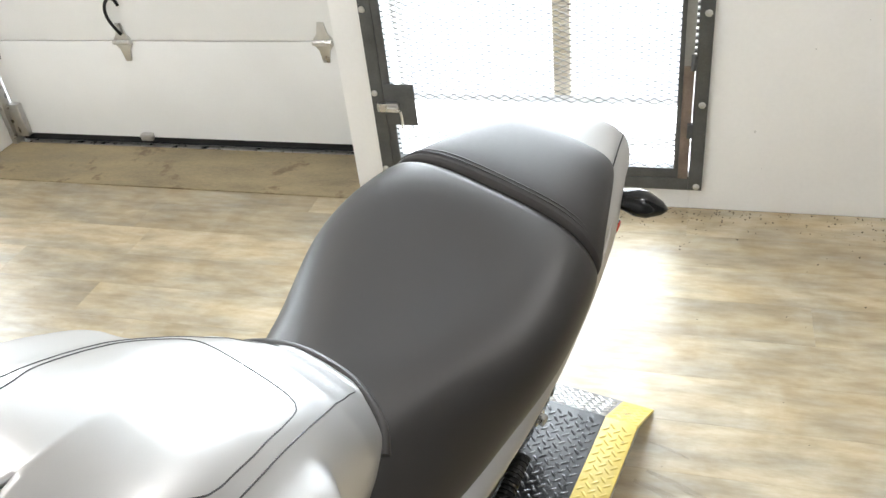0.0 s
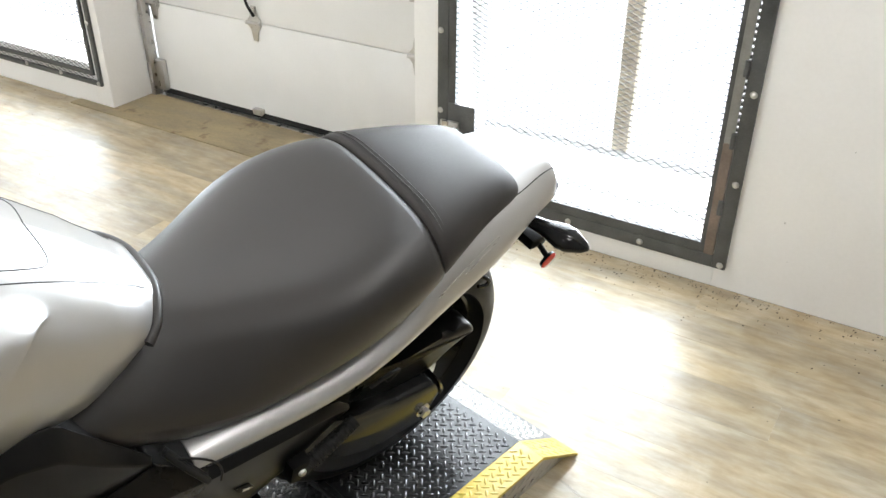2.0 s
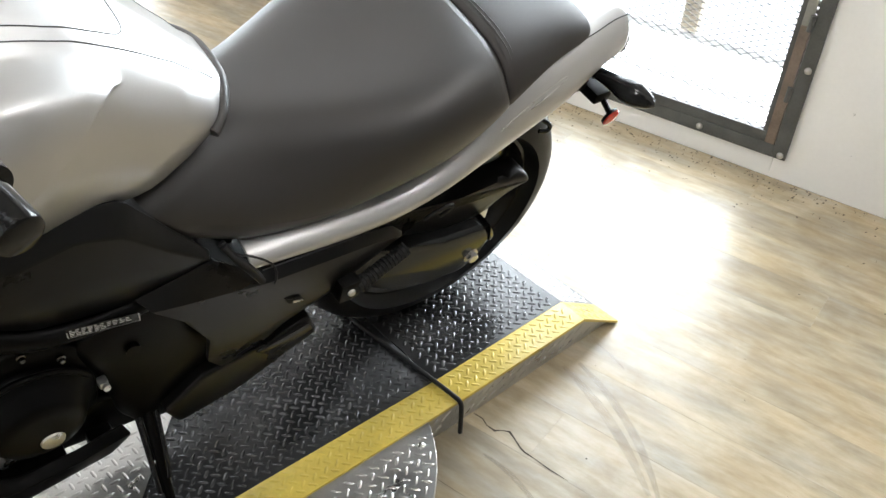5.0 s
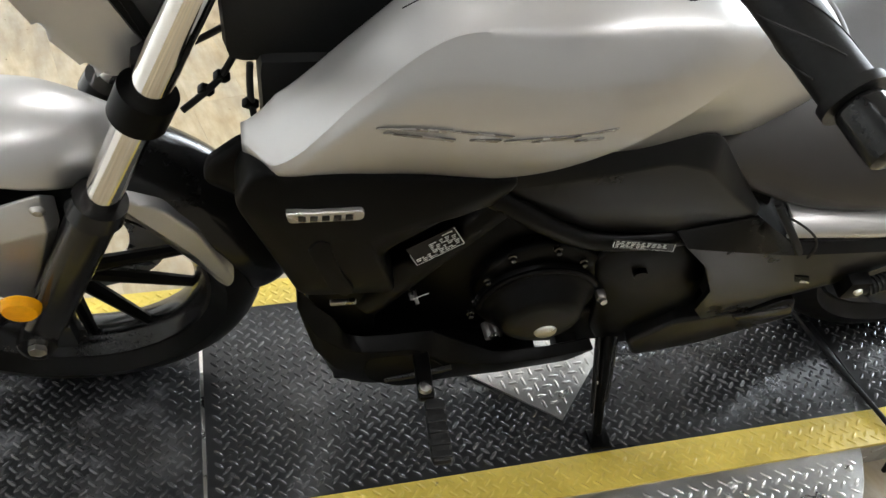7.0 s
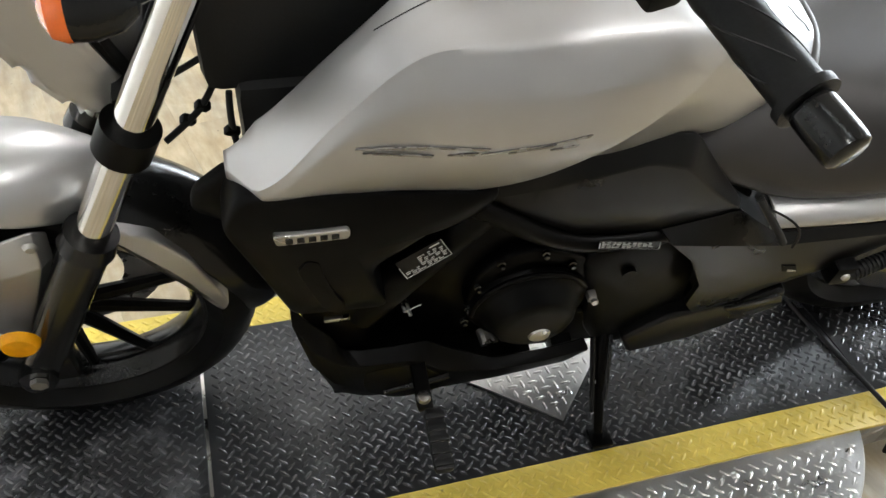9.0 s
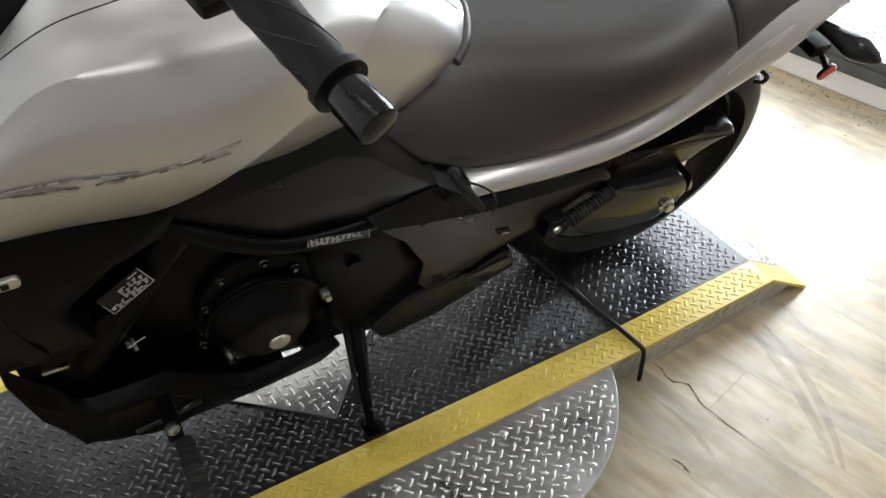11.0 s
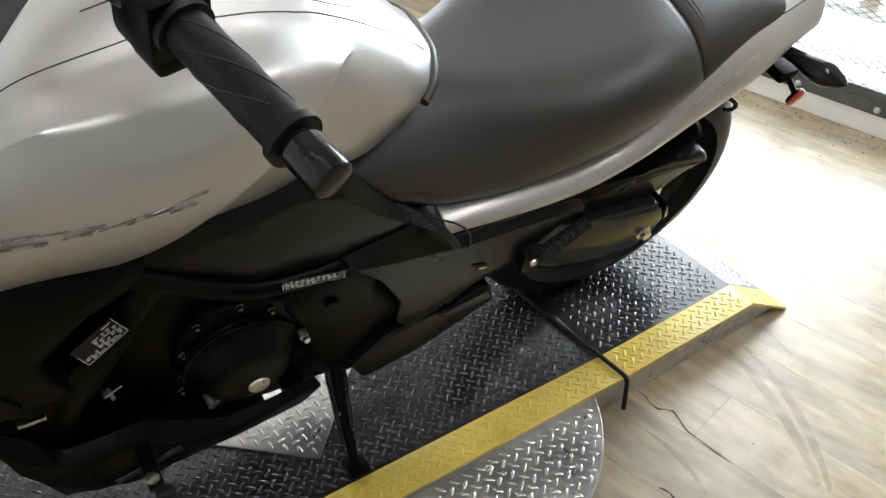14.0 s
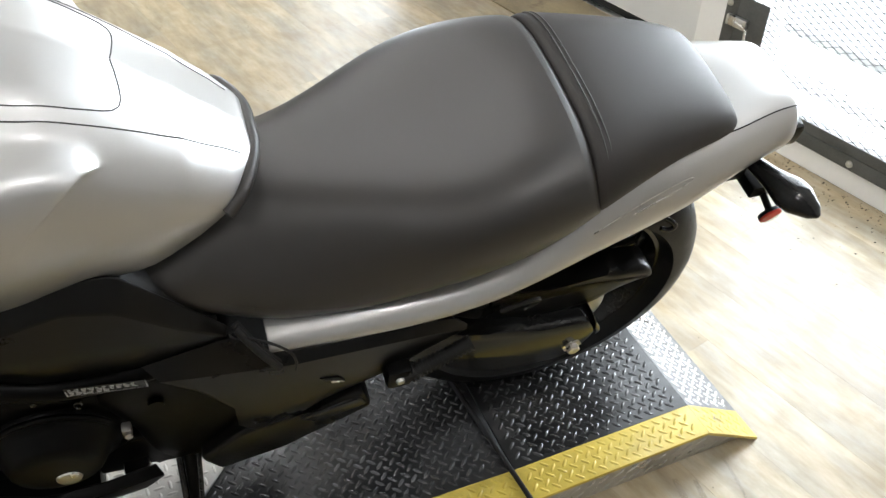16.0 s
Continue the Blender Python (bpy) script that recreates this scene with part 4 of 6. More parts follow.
slab(bm, round_outline([(0.12, 0.585), (0.152, 0.572), (0.187, 0.552), (0.223, 0.499), (0.254, 0.409), (0.262, 0.368), (0.252, 0.350), (0.238, 0.366), (0.210, 0.439), (0.183, 0.483), (0.155, 0.522), (0.125, 0.548)], 0.01), -0.082, -0.060, 0.006)
part("rear_blade", bm, SILVER, fender, "silver lower blade behind fork")

# tank cover
TANK = [
    (0.3, [(0.140, 0.787), (0.146, 0.786), (0.152, 0.783), (0.158, 0.777), (0.159, 0.770), (0.157, 0.762), (0.152, 0.756), (0.146, 0.752)]),
    (0.335, [(0.133, 0.819), (0.154, 0.811), (0.176, 0.800), (0.197, 0.787), (0.199, 0.774), (0.193, 0.760), (0.179, 0.746), (0.161, 0.737)]),
    (0.42, [(0.110, 0.885), (0.137, 0.884), (0.163, 0.880), (0.189, 0.874), (0.204, 0.845), (0.205, 0.799), (0.189, 0.751), (0.164, 0.723)]),
    (0.5, [(0.080, 0.942), (0.110, 0.941), (0.141, 0.938), (0.171, 0.931), (0.199, 0.883), (0.210, 0.824), (0.192, 0.759), (0.164, 0.718)]),
    (0.58, [(0.030, 0.992), (0.078, 0.983), (0.125, 0.961), (0.166, 0.936), (0.199, 0.887), (0.209, 0.831), (0.190, 0.764), (0.162, 0.721)]),
    (0.68, [(0.000, 1.017), (0.071, 1.003), (0.119, 0.974), (0.160, 0.936), (0.193, 0.888), (0.202, 0.837), (0.185, 0.776), (0.159, 0.735)]),
    (0.76, [(0.000, 1.002), (0.068, 0.989), (0.113, 0.962), (0.155, 0.931), (0.176, 0.883), (0.181, 0.829), (0.167, 0.774), (0.149, 0.733)]),
    (0.83, [(0.000, 0.968), (0.063, 0.958), (0.103, 0.936), (0.133, 0.910), (0.151, 0.866), (0.155, 0.816), (0.147, 0.766), (0.135, 0.730)]),
    (0.89, [(0.000, 0.926), (0.055, 0.917), (0.092, 0.898), (0.118, 0.872), (0.134, 0.842), (0.141, 0.803), (0.138, 0.763), (0.128, 0.730)]),
    (0.95, [(0.000, 0.872), (0.052, 0.865), (0.084, 0.851), (0.105, 0.832), (0.117, 0.810), (0.121, 0.788), (0.118, 0.766), (0.109, 0.746)]),
    (0.99, [(0.000, 0.832), (0.049, 0.826), (0.074, 0.815), (0.090, 0.803), (0.098, 0.792), (0.100, 0.782), (0.098, 0.772), (0.091, 0.764)]),
    (1.022, [(0.000, 0.803), (0.030, 0.801), (0.047, 0.798), (0.056, 0.794), (0.060, 0.790), (0.060, 0.786), (0.058, 0.782), (0.053, 0.779)]),
]


def spline(a, b, c, d, t):
    return 0.5 * (2 * b + (c - a) * t + (2 * a - 5 * b + 4 * c - d) * t * t + (3 * b - a - 3 * c + d) * t ** 3)


def ease(t):
    t = max(0.0, min(1.0, t))
    return t * t * (3 - 2 * t)


TANK_MID = -0.006


def tank_edge(k):
    d = k - 3.0
    return min(0.874, 0.860 - 0.050 * d - 0.012 * d * abs(d))


def tank_soft(k):
    return 0.006 + 0.022 * ease((4.0 - k) / 2)


def tank_at(x, k):
    """A point of the left tank side at station x, k steps down the profile."""
    xs = [t[0] for t in TANK]
    i = max(0, min(len(xs) - 2, sum(v <= x for v in xs) - 1))
    f = (x - xs[i]) / (xs[i + 1] - xs[i])
    j = max(0, min(6, int(k)))
    g = k - j
    pick = lambda v, n: max(0, min(n, v))
    out = []
    for c in (0, 1):
        row = []
        for u in (-1, 0, 1, 2):
            a, b, e, d = [TANK[pick(i + u, len(xs) - 1)][1][pick(j + v, 7)][c] for v in (-1, 0, 1, 2)]
            # the shoulder edge is crisp in front and softens rearwards
            crisp = ease((0.66 - x) / 0.18)
            if j == 2:
                d += (2 * e - b - d) * crisp
            if j == 3:
                a += (2 * b - e - a) * crisp
            row.append(spline(a, b, e, d, g))
        out.append(spline(*row, f))
    # the swelling side ends in a scoop and a crease that slopes down and forwards
    edge = tank_edge(k)
    soft = tank_soft(k)
    lift = 0.021 * ease((edge - x) / soft) * ease((k - 2.1) / 1.0) * ease((x - 0.45) / 0.2)
    return Vector((x, TANK_MID - max(0.0, out[0]) - lift, out[1] + 0.3 * lift * (k < 4)))


def tank_side(x, z):
    """A point of the left tank side at station x and height z."""
    ks = [k / 10 for k in range(20, 70)]
    return tank_at(x, min(ks, key=lambda k: abs(tank_at(x, k).z - z)))


def dense(*pts):
    """Points every few millimetres along a line."""
    out = []
    for (x0, y0), (x1, y1) in zip(pts, pts[1:]):
        n = max(2, int(math.hypot(x1 - x0, y1 - y0) / 0.006))
        out += [(x0 + (x1 - x0) * i / n, y0 + (y1 - y0) * i / n) for i in range(n)]
    return out + [pts[-1]]


def tank_top(x, y):
    """A point of the tank's top at station x, y out from the middle."""
    lo, hi = 0.0, 3.4
    for _ in range(18):
        mid = (lo + hi) / 2
        lo, hi = (mid, hi) if -tank_at(x, mid).y < y else (lo, mid)
    return tank_at(x, lo)


# stations crowd towards the crease, so that it stays crisp
def tank_shell():
    bm = bmesh.new()
    ks = [7 * j / 56 for j in range(57)]

    def columns(k):
        e, w = tank_edge(k), tank_soft(k)
        return [0.300 + (e - w - 0.300) * i / 90 for i in range(90)] + [e - w + w * i / 8 for i in range(8)] + [e + (1.022 - e) * i / 30 for i in range(31)]
    for sg in (1, -1):
        cols = [[bm.verts.new((p.x, TANK_MID + (p.y - TANK_MID) * sg, p.z)) for p in (tank_at(x, k) for x in columns(k))] for k in ks]
        for p, q in zip(cols, cols[1:]):
            for i in range(len(p) - 1):
                bm.faces.new((p[i], q[i], q[i + 1], p[i + 1]))
    bmesh.ops.remove_doubles(bm, verts=bm.verts, dist=0.0004)
    return bm


tank = part("tank_cover", tank_shell(), SILVER, bike, "silver metallic tank cover", sharp=32)
solid(tank, 0.004)
# panel joints on the tank top
for sg in (1, -1):
    pts = [tank_top(x, y) for x, y in dense((0.46, 0.122), (0.55, 0.1225), (0.62, 0.122), (0.695, 0.119), (0.73, 0.116), (0.77, 0.111), (0.81, 0.105), (0.855, 0.096), (0.895, 0.087), (0.93, 0.078), (0.975, 0.066), (1.008, 0.057))]
    tube("panel_joint", [(p.x, TANK_MID + (p.y - TANK_MID) * sg, p.z + 0.0001) for p in pts], 0.0008, JOINT_GREY, tank)
    pts = [tank_top(x, y) for x, y in dense((0.60, 0.085), (0.705, 0.087), (0.730, 0.089), (0.741, 0.091), (0.750, 0.095), (0.757, 0.0975), (0.770, 0.098), (0.81, 0.0925), (0.855, 0.083), (0.878, 0.0765), (0.889, 0.072), (0.896, 0.065), (0.899, 0.055), (0.899, 0.04), (0.897, 0.02), (0.895, 0.007))]
    tube("lid_joint", [(p.x, TANK_MID + (p.y - TANK_MID) * sg, p.z + 0.0001) for p in pts], 0.0008, JOINT_GREY, tank)
# raised emblem strokes along the tank side, plain shapes only
for x0, x1, z0, z1, th in ((0.43, 0.500, 0.849, 0.846, 0.0030), (0.437, 0.505, 0.841, 0.838, 0.0022), (0.500, 0.560, 0.847, 0.846, 0.0024), (0.520, 0.548, 0.838, 0.841, 0.0032), (0.553, 0.600, 0.843, 0.848, 0.0026), (0.580, 0.625, 0.842, 0.849, 0.0026), (0.600, 0.662, 0.851, 0.858, 0.0028), (0.622, 0.650, 0.847, 0.850, 0.0022)):
    bm = bmesh.new()
    a, b = tank_side(x0, z0), tank_side(x1, z1)
    vs = []
    for p, w in ((a, th * 0.2), (b, th * 0.62)):
        for dz in (-w, w):
            vs.append(bm.verts.new((p.x + dz * 1.2, p.y - 0.0015, p.z + dz)))
    bm.faces.new((vs[0], vs[1], vs[3], vs[2]))
    solid(part("emblem_stroke", bm, EMBLEM_GREY, bike, "dark grey emblem stroke on tank", False), 0.002, 0)

SEAT = [
    (0.84, 0, 0, [(0.000, 0.690), (0.030, 0.690), (0.056, 0.690), (0.078, 0.687), (0.096, 0.680), (0.108, 0.670), (0.113, 0.655), (0.110, 0.639)]),
    (0.93, 0, 0, [(0.000, 0.732), (0.030, 0.732), (0.055, 0.730), (0.078, 0.722), (0.098, 0.708), (0.116, 0.688), (0.126, 0.660), (0.122, 0.635)]),
    (0.985, 0, 0, [(0.000, 0.747), (0.027, 0.745), (0.051, 0.739), (0.076, 0.725), (0.102, 0.704), (0.128, 0.678), (0.146, 0.645), (0.140, 0.612)]),
    (1.05, 0, 0, [(0.000, 0.744), (0.030, 0.743), (0.058, 0.738), (0.086, 0.722), (0.113, 0.697), (0.146, 0.665), (0.165, 0.628), (0.150, 0.600)]),
    (1.14, 0, 0, [(0.000, 0.748), (0.052, 0.750), (0.096, 0.747), (0.132, 0.727), (0.154, 0.696), (0.171, 0.658), (0.175, 0.622), (0.158, 0.596)]),
    (1.23, 0, 0, [(0.000, 0.755), (0.082, 0.761), (0.140, 0.760), (0.178, 0.736), (0.192, 0.708), (0.193, 0.668), (0.178, 0.628), (0.152, 0.597)]),
    (1.30, 0.13, 0.8, [(0.000, 0.768), (0.090, 0.774), (0.144, 0.776), (0.180, 0.754), (0.193, 0.730), (0.196, 0.692), (0.182, 0.648), (0.155, 0.612)]),
    (1.352, 0.23, 0.8, [(0.000, 0.784), (0.086, 0.786), (0.136, 0.783), (0.167, 0.766), (0.184, 0.743), (0.191, 0.713), (0.182, 0.677), (0.160, 0.648)]),
    (1.397, 0.31, 0.81, [(0.000, 0.793), (0.080, 0.792), (0.125, 0.786), (0.155, 0.771), (0.173, 0.750), (0.180, 0.729), (0.174, 0.707), (0.158, 0.692)]),
    (1.403, 0.31, 0.81, [(0.000, 0.785), (0.078, 0.785), (0.121, 0.778), (0.149, 0.764), (0.167, 0.744), (0.174, 0.724), (0.168, 0.705), (0.153, 0.692)]),
]
PILLION = [
    (1.401, 0.31, 0.81, [(0.000, 0.785), (0.078, 0.785), (0.121, 0.778), (0.149, 0.764), (0.167, 0.744), (0.173, 0.725), (0.168, 0.709), (0.156, 0.698)]),
    (1.407, 0.31, 0.81, [(0.000, 0.796), (0.079, 0.796), (0.124, 0.789), (0.153, 0.774), (0.171, 0.753), (0.178, 0.733), (0.173, 0.715), (0.160, 0.703)]),
    (1.46, 0.2, 0.81, [(0.000, 0.800), (0.078, 0.799), (0.117, 0.790), (0.141, 0.775), (0.154, 0.759), (0.160, 0.743), (0.159, 0.727), (0.152, 0.714)]),
    (1.56, 0.05, 0.81, [(0.000, 0.793), (0.068, 0.791), (0.100, 0.783), (0.120, 0.769), (0.128, 0.757), (0.132, 0.746), (0.130, 0.738), (0.124, 0.730)]),
    (1.63, 0, 0, [(0.000, 0.778), (0.064, 0.777), (0.090, 0.769), (0.105, 0.760), (0.111, 0.747), (0.113, 0.737), (0.111, 0.730), (0.106, 0.723)]),
    (1.669, 0, 0, [(0.000, 0.762), (0.059, 0.761), (0.081, 0.756), (0.093, 0.748), (0.097, 0.739), (0.098, 0.731), (0.096, 0.725), (0.091, 0.720)]),
    (1.681, 0, 0, [(0.000, 0.743), (0.050, 0.742), (0.069, 0.739), (0.080, 0.735), (0.084, 0.731), (0.085, 0.727), (0.083, 0.723), (0.079, 0.720)]),
]
seat = sub(part("rider_seat", shell(SEAT, crease=(3, 4, 7, 0.15)), VINYL, bike, "dark grey vinyl rider seat"), 2)
solid(seat, 0.006)
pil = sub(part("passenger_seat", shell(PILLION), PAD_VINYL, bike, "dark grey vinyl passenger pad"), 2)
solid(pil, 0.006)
welt = [tank_at(x, k) for x, k in ((1.018, 0), (1.018, 1), (1.012, 2), (1.002, 3), (0.990, 4), (0.972, 5))]
near = [(p.x + 0.008, p.y + 0.002, p.z - 0.010) for p in welt]
far = [(x, 2 * TANK_MID - y, z) for x, y, z in near[:0:-1]]
tube("front_welt", far + near, 0.0085, VINYL, seat, "rounded vinyl lip behind tank")
for dx, r in ((0.018, 0.0010), (0.026, 0.0010)):
    f = dx / 0.053
    (x, shear, zr, pa), (x2, _s, _z, pb) = PILLION[1], PILLION[2]
    prof = [(ya + (yb - ya) * f, za + (zb - za) * f) for (ya, za), (yb, zb) in zip(pa, pb)]
    pts = [(x + dx + (shear - 0.11 * f) * (zr - z + 0.068 * (1 - min(1.0, y / 0.18) ** 3)), -y + 0.0015, z - 0.0006) for y, z in prof[:7]]
    tube("seam", [(p[0], -p[1], p[2]) for p in pts[:0:-1]] + pts, r, VINYL, pil, "stitched vinyl seam")

TAIL = [
    (1, 0, 0, [(0.108, 0.605), (0.132, 0.605), (0.155, 0.602), (0.169, 0.596), (0.177, 0.588), (0.175, 0.577), (0.166, 0.569)]),
    (1.006, 0, 0, [(0.108, 0.605), (0.132, 0.605), (0.155, 0.602), (0.169, 0.596), (0.177, 0.588), (0.175, 0.577), (0.166, 0.569)]),
    (1.12, 0, 0, [(0.110, 0.604), (0.138, 0.602), (0.162, 0.598), (0.177, 0.589), (0.184, 0.579), (0.182, 0.567), (0.173, 0.558)]),
    (1.25, 0, 0, [(0.110, 0.600), (0.142, 0.597), (0.166, 0.591), (0.180, 0.583), (0.188, 0.573), (0.186, 0.560), (0.176, 0.550)]),
    (1.36, 0, 0, [(0.100, 0.626), (0.138, 0.624), (0.162, 0.618), (0.177, 0.610), (0.187, 0.600), (0.186, 0.586), (0.174, 0.576)]),
    (1.44, 0, 0, [(0.080, 0.702), (0.122, 0.702), (0.147, 0.692), (0.163, 0.670), (0.176, 0.644), (0.179, 0.622), (0.168, 0.602)]),
    (1.53, 0, 0, [(0.066, 0.720), (0.110, 0.721), (0.133, 0.715), (0.149, 0.694), (0.162, 0.664), (0.165, 0.638), (0.152, 0.616)]),
    (1.61, 0, 0, [(0.048, 0.726), (0.095, 0.726), (0.117, 0.720), (0.133, 0.702), (0.147, 0.672), (0.149, 0.648), (0.136, 0.627)]),
    (1.67, 0, 0, [(0.000, 0.729), (0.070, 0.729), (0.099, 0.722), (0.116, 0.703), (0.128, 0.678), (0.129, 0.656), (0.116, 0.637)]),
    (1.74, 0, 0, [(0.000, 0.741), (0.054, 0.738), (0.079, 0.729), (0.096, 0.709), (0.106, 0.684), (0.106, 0.663), (0.094, 0.646)]),
    (1.776, 0, 0, [(0.000, 0.741), (0.050, 0.737), (0.073, 0.728), (0.089, 0.708), (0.098, 0.686), (0.097, 0.664), (0.085, 0.646)]),
    (1.797, 0, 0, [(0.000, 0.737), (0.048, 0.733), (0.070, 0.724), (0.085, 0.706), (0.093, 0.685), (0.091, 0.664), (0.078, 0.648)]),
    (1.800, 0, 0, [(0.000, 0.725), (0.043, 0.722), (0.062, 0.715), (0.073, 0.701), (0.078, 0.685), (0.075, 0.668), (0.062, 0.654)]),
]
tail = sub(part("tail_cowl", shell(TAIL, "bridge"), SILVER, bike, "silver metallic tail cowl"), 2)
solid(tail, 0.004)
tube("panel_joint", [(1.665, -0.094, 0.7245), (1.69, -0.090, 0.7255), (1.74, -0.0775, 0.7290), (1.776, -0.070, 0.7270), (1.795, -0.066, 0.7225)], 0.001, BLACK_PLASTIC, tail)
tube("panel_joint", [(1.44, -0.1715, 0.662), (1.50, -0.160, 0.687), (1.56, -0.146, 0.699), (1.60, -0.136, 0.699), (1.59, -0.1405, 0.688), (1.50, -0.163, 0.676)], 0.0008, STEEL, tail)
bm = bmesh.new()
box(bm, (1.745, -0.060, 0.618), (1.850, 0.060, 0.660), 0.010)
part("tail_light", bm, GLOSS_BLACK, bike, "smoked tail light under cowl")


def panel(name, outline, y0, y1, mat, label="", bevel=0.008, r=0.015, inset=0.0, parent=None):
    bm = bmesh.new()
    slab(bm, round_outline(outline, r), y0, y1, bevel, inset)
    return part(name, bm, mat, parent or bike, label)


def bulged(name, outline, y0, y1, mat, label="", crown=0.012, parent=None, r=0.02):
    """A moulded cover: the outline's face swells outwards and rolls over at the rim."""
    o = round_outline(outline, r, 4)
    cx, cz = sum(p[0] for p in o) / len(o), sum(p[1] for p in o) / len(o)
    bm = bmesh.new()
    rings = []
    for s, y in ((1.0, y1), (1.0, y0 + 0.010), (0.985, y0 + 0.003), (0.95, y0), (0.72, y0 - crown * 0.55), (0.42, y0 - crown * 0.92), (0.12, y0 - crown)):
        rings.append([bm.verts.new((cx + (x - cx) * s, y, cz + (z - cz) * s)) for x, z in o])
    for p, q in zip(rings, rings[1:]):
        for k in range(len(o)):
            bm.faces.new((p[k], p[(k + 1) % len(o)], q[(k + 1) % len(o)], q[k]))
    bm.faces.new(rings[-1])
    return part(name, bm, mat, parent or bike, label, sharp=50)


def along(line, n):
    """n points at even steps along a line."""
    p = [Vector(c) for c in line]
    run = list(itertools.accumulate([0.0] + [(b - a).length for a, b in zip(p, p[1:])]))
    out = []
    for i in range(n):
        d = run[-1] * i / (n - 1)
        k = max(j for j in range(len(p) - 1) if run[j] <= d + 1e-9)
        out.append(p[k].lerp(p[k + 1], min(1.0, (d - run[k]) / (run[k + 1] - run[k]))))
    return out


def faceted(name, lines, mat, label="", n=26, thick=0.006, edge=0.002):
    """A moulded cover with facets between lines that run along it, its edges rounded."""
    bm = bmesh.new()
    rows = [[bm.verts.new(p) for p in along(line, n)] for line in lines]
    for p, q in zip(rows, rows[1:]):
        for k in range(n - 1):
            bm.faces.new((p[k], p[k + 1], q[k + 1], q[k]))
    bmesh.ops.recalc_face_normals(bm, faces=bm.faces)
    if sum(f.normal.y for f in bm.faces) > 0:
        bmesh.ops.reverse_faces(bm, faces=bm.faces)
    ob = solid(part(name, bm, mat, bike, label, sharp=16), thick)
    bev = ob.modifiers.new("rounded", "BEVEL")
    bev.width, bev.segments, bev.limit_method, bev.angle_limit = edge, 2, "ANGLE", radians(18)
    return ob


# black side bodywork
shroud = bulged("front_shroud", [(0.285, 0.725), (0.31, 0.775), (0.36, 0.775), (0.60, 0.745), (0.575, 0.70), (0.545, 0.70), (0.45, 0.615), (0.475, 0.516), (0.352, 0.522), (0.322, 0.615)], -0.205, -0.13, BLACK_PLASTIC, "satin black radiator shroud", 0.012)
bulged("shroud_nose", [(0.252, 0.695), (0.260, 0.727), (0.298, 0.762), (0.335, 0.765), (0.35, 0.70), (0.30, 0.655)], -0.150, -0.138, BLACK_PLASTIC, "", 0.006, r=0.012)
# no recess: the vent's shade is a black panel on the face
panel("shroud_vent", [(0.362, 0.648), (0.374, 0.668), (0.388, 0.662), (0.393, 0.630), (0.404, 0.590), (0.418, 0.556), (0.408, 0.540), (0.390, 0.556), (0.376, 0.600)], -0.2178, -0.20, ENGINE_BLACK, "flat dark panel standing in for a shaded vent slot", 0.001, 0.006)
badge = panel("badge", [(0.340, 0.725), (0.421, 0.725), (0.424, 0.717), (0.421, 0.708), (0.343, 0.708)], -0.2205, -0.212, STEEL, "chrome badge plate", 0.002, 0.004)
for k in range(5):
    bm = bmesh.new()
    box(bm, (0.353 + k * 0.0125, -0.2215, 0.712), (0.361 + k * 0.0125, -0.2207, 0.7205))
    part("emblem_bar", bm, GLOSS_BLACK, badge, "", False)
faceted("airbox_cover", [
    [(0.56, -0.150, 0.686), (0.62, -0.150, 0.712), (0.683, -0.150, 0.737), (0.78, -0.150, 0.756), (0.850, -0.150, 0.746), (0.908, -0.152, 0.668), (0.957, -0.158, 0.607)],
    [(0.590, -0.160, 0.668), (0.65, -0.166, 0.684), (0.71, -0.171, 0.702), (0.79, -0.173, 0.724), (0.842, -0.173, 0.706), (0.898, -0.172, 0.648), (0.953, -0.168, 0.598)],
    [(0.606, -0.162, 0.656), (0.66, -0.169, 0.655), (0.73, -0.173, 0.650), (0.79, -0.174, 0.654), (0.85, -0.174, 0.640), (0.90, -0.172, 0.618), (0.951, -0.168, 0.592)],
    [(0.62, -0.162, 0.645), (0.667, -0.166, 0.618), (0.725, -0.169, 0.585), (0.775, -0.170, 0.577), (0.847, -0.170, 0.571), (0.90, -0.168, 0.578), (0.949, -0.166, 0.586)],
], SATIN_COVER, "satin black side cover", 30, 0.006)
panel("cover_backing", [(0.57, 0.686), (0.683, 0.730), (0.78, 0.748), (0.845, 0.738), (0.90, 0.668), (0.948, 0.607), (0.94, 0.592), (0.847, 0.578), (0.775, 0.584), (0.73, 0.590), (0.675, 0.622), (0.63, 0.645)], -0.148, -0.06, RUBBER, "", 0.004, 0.012)
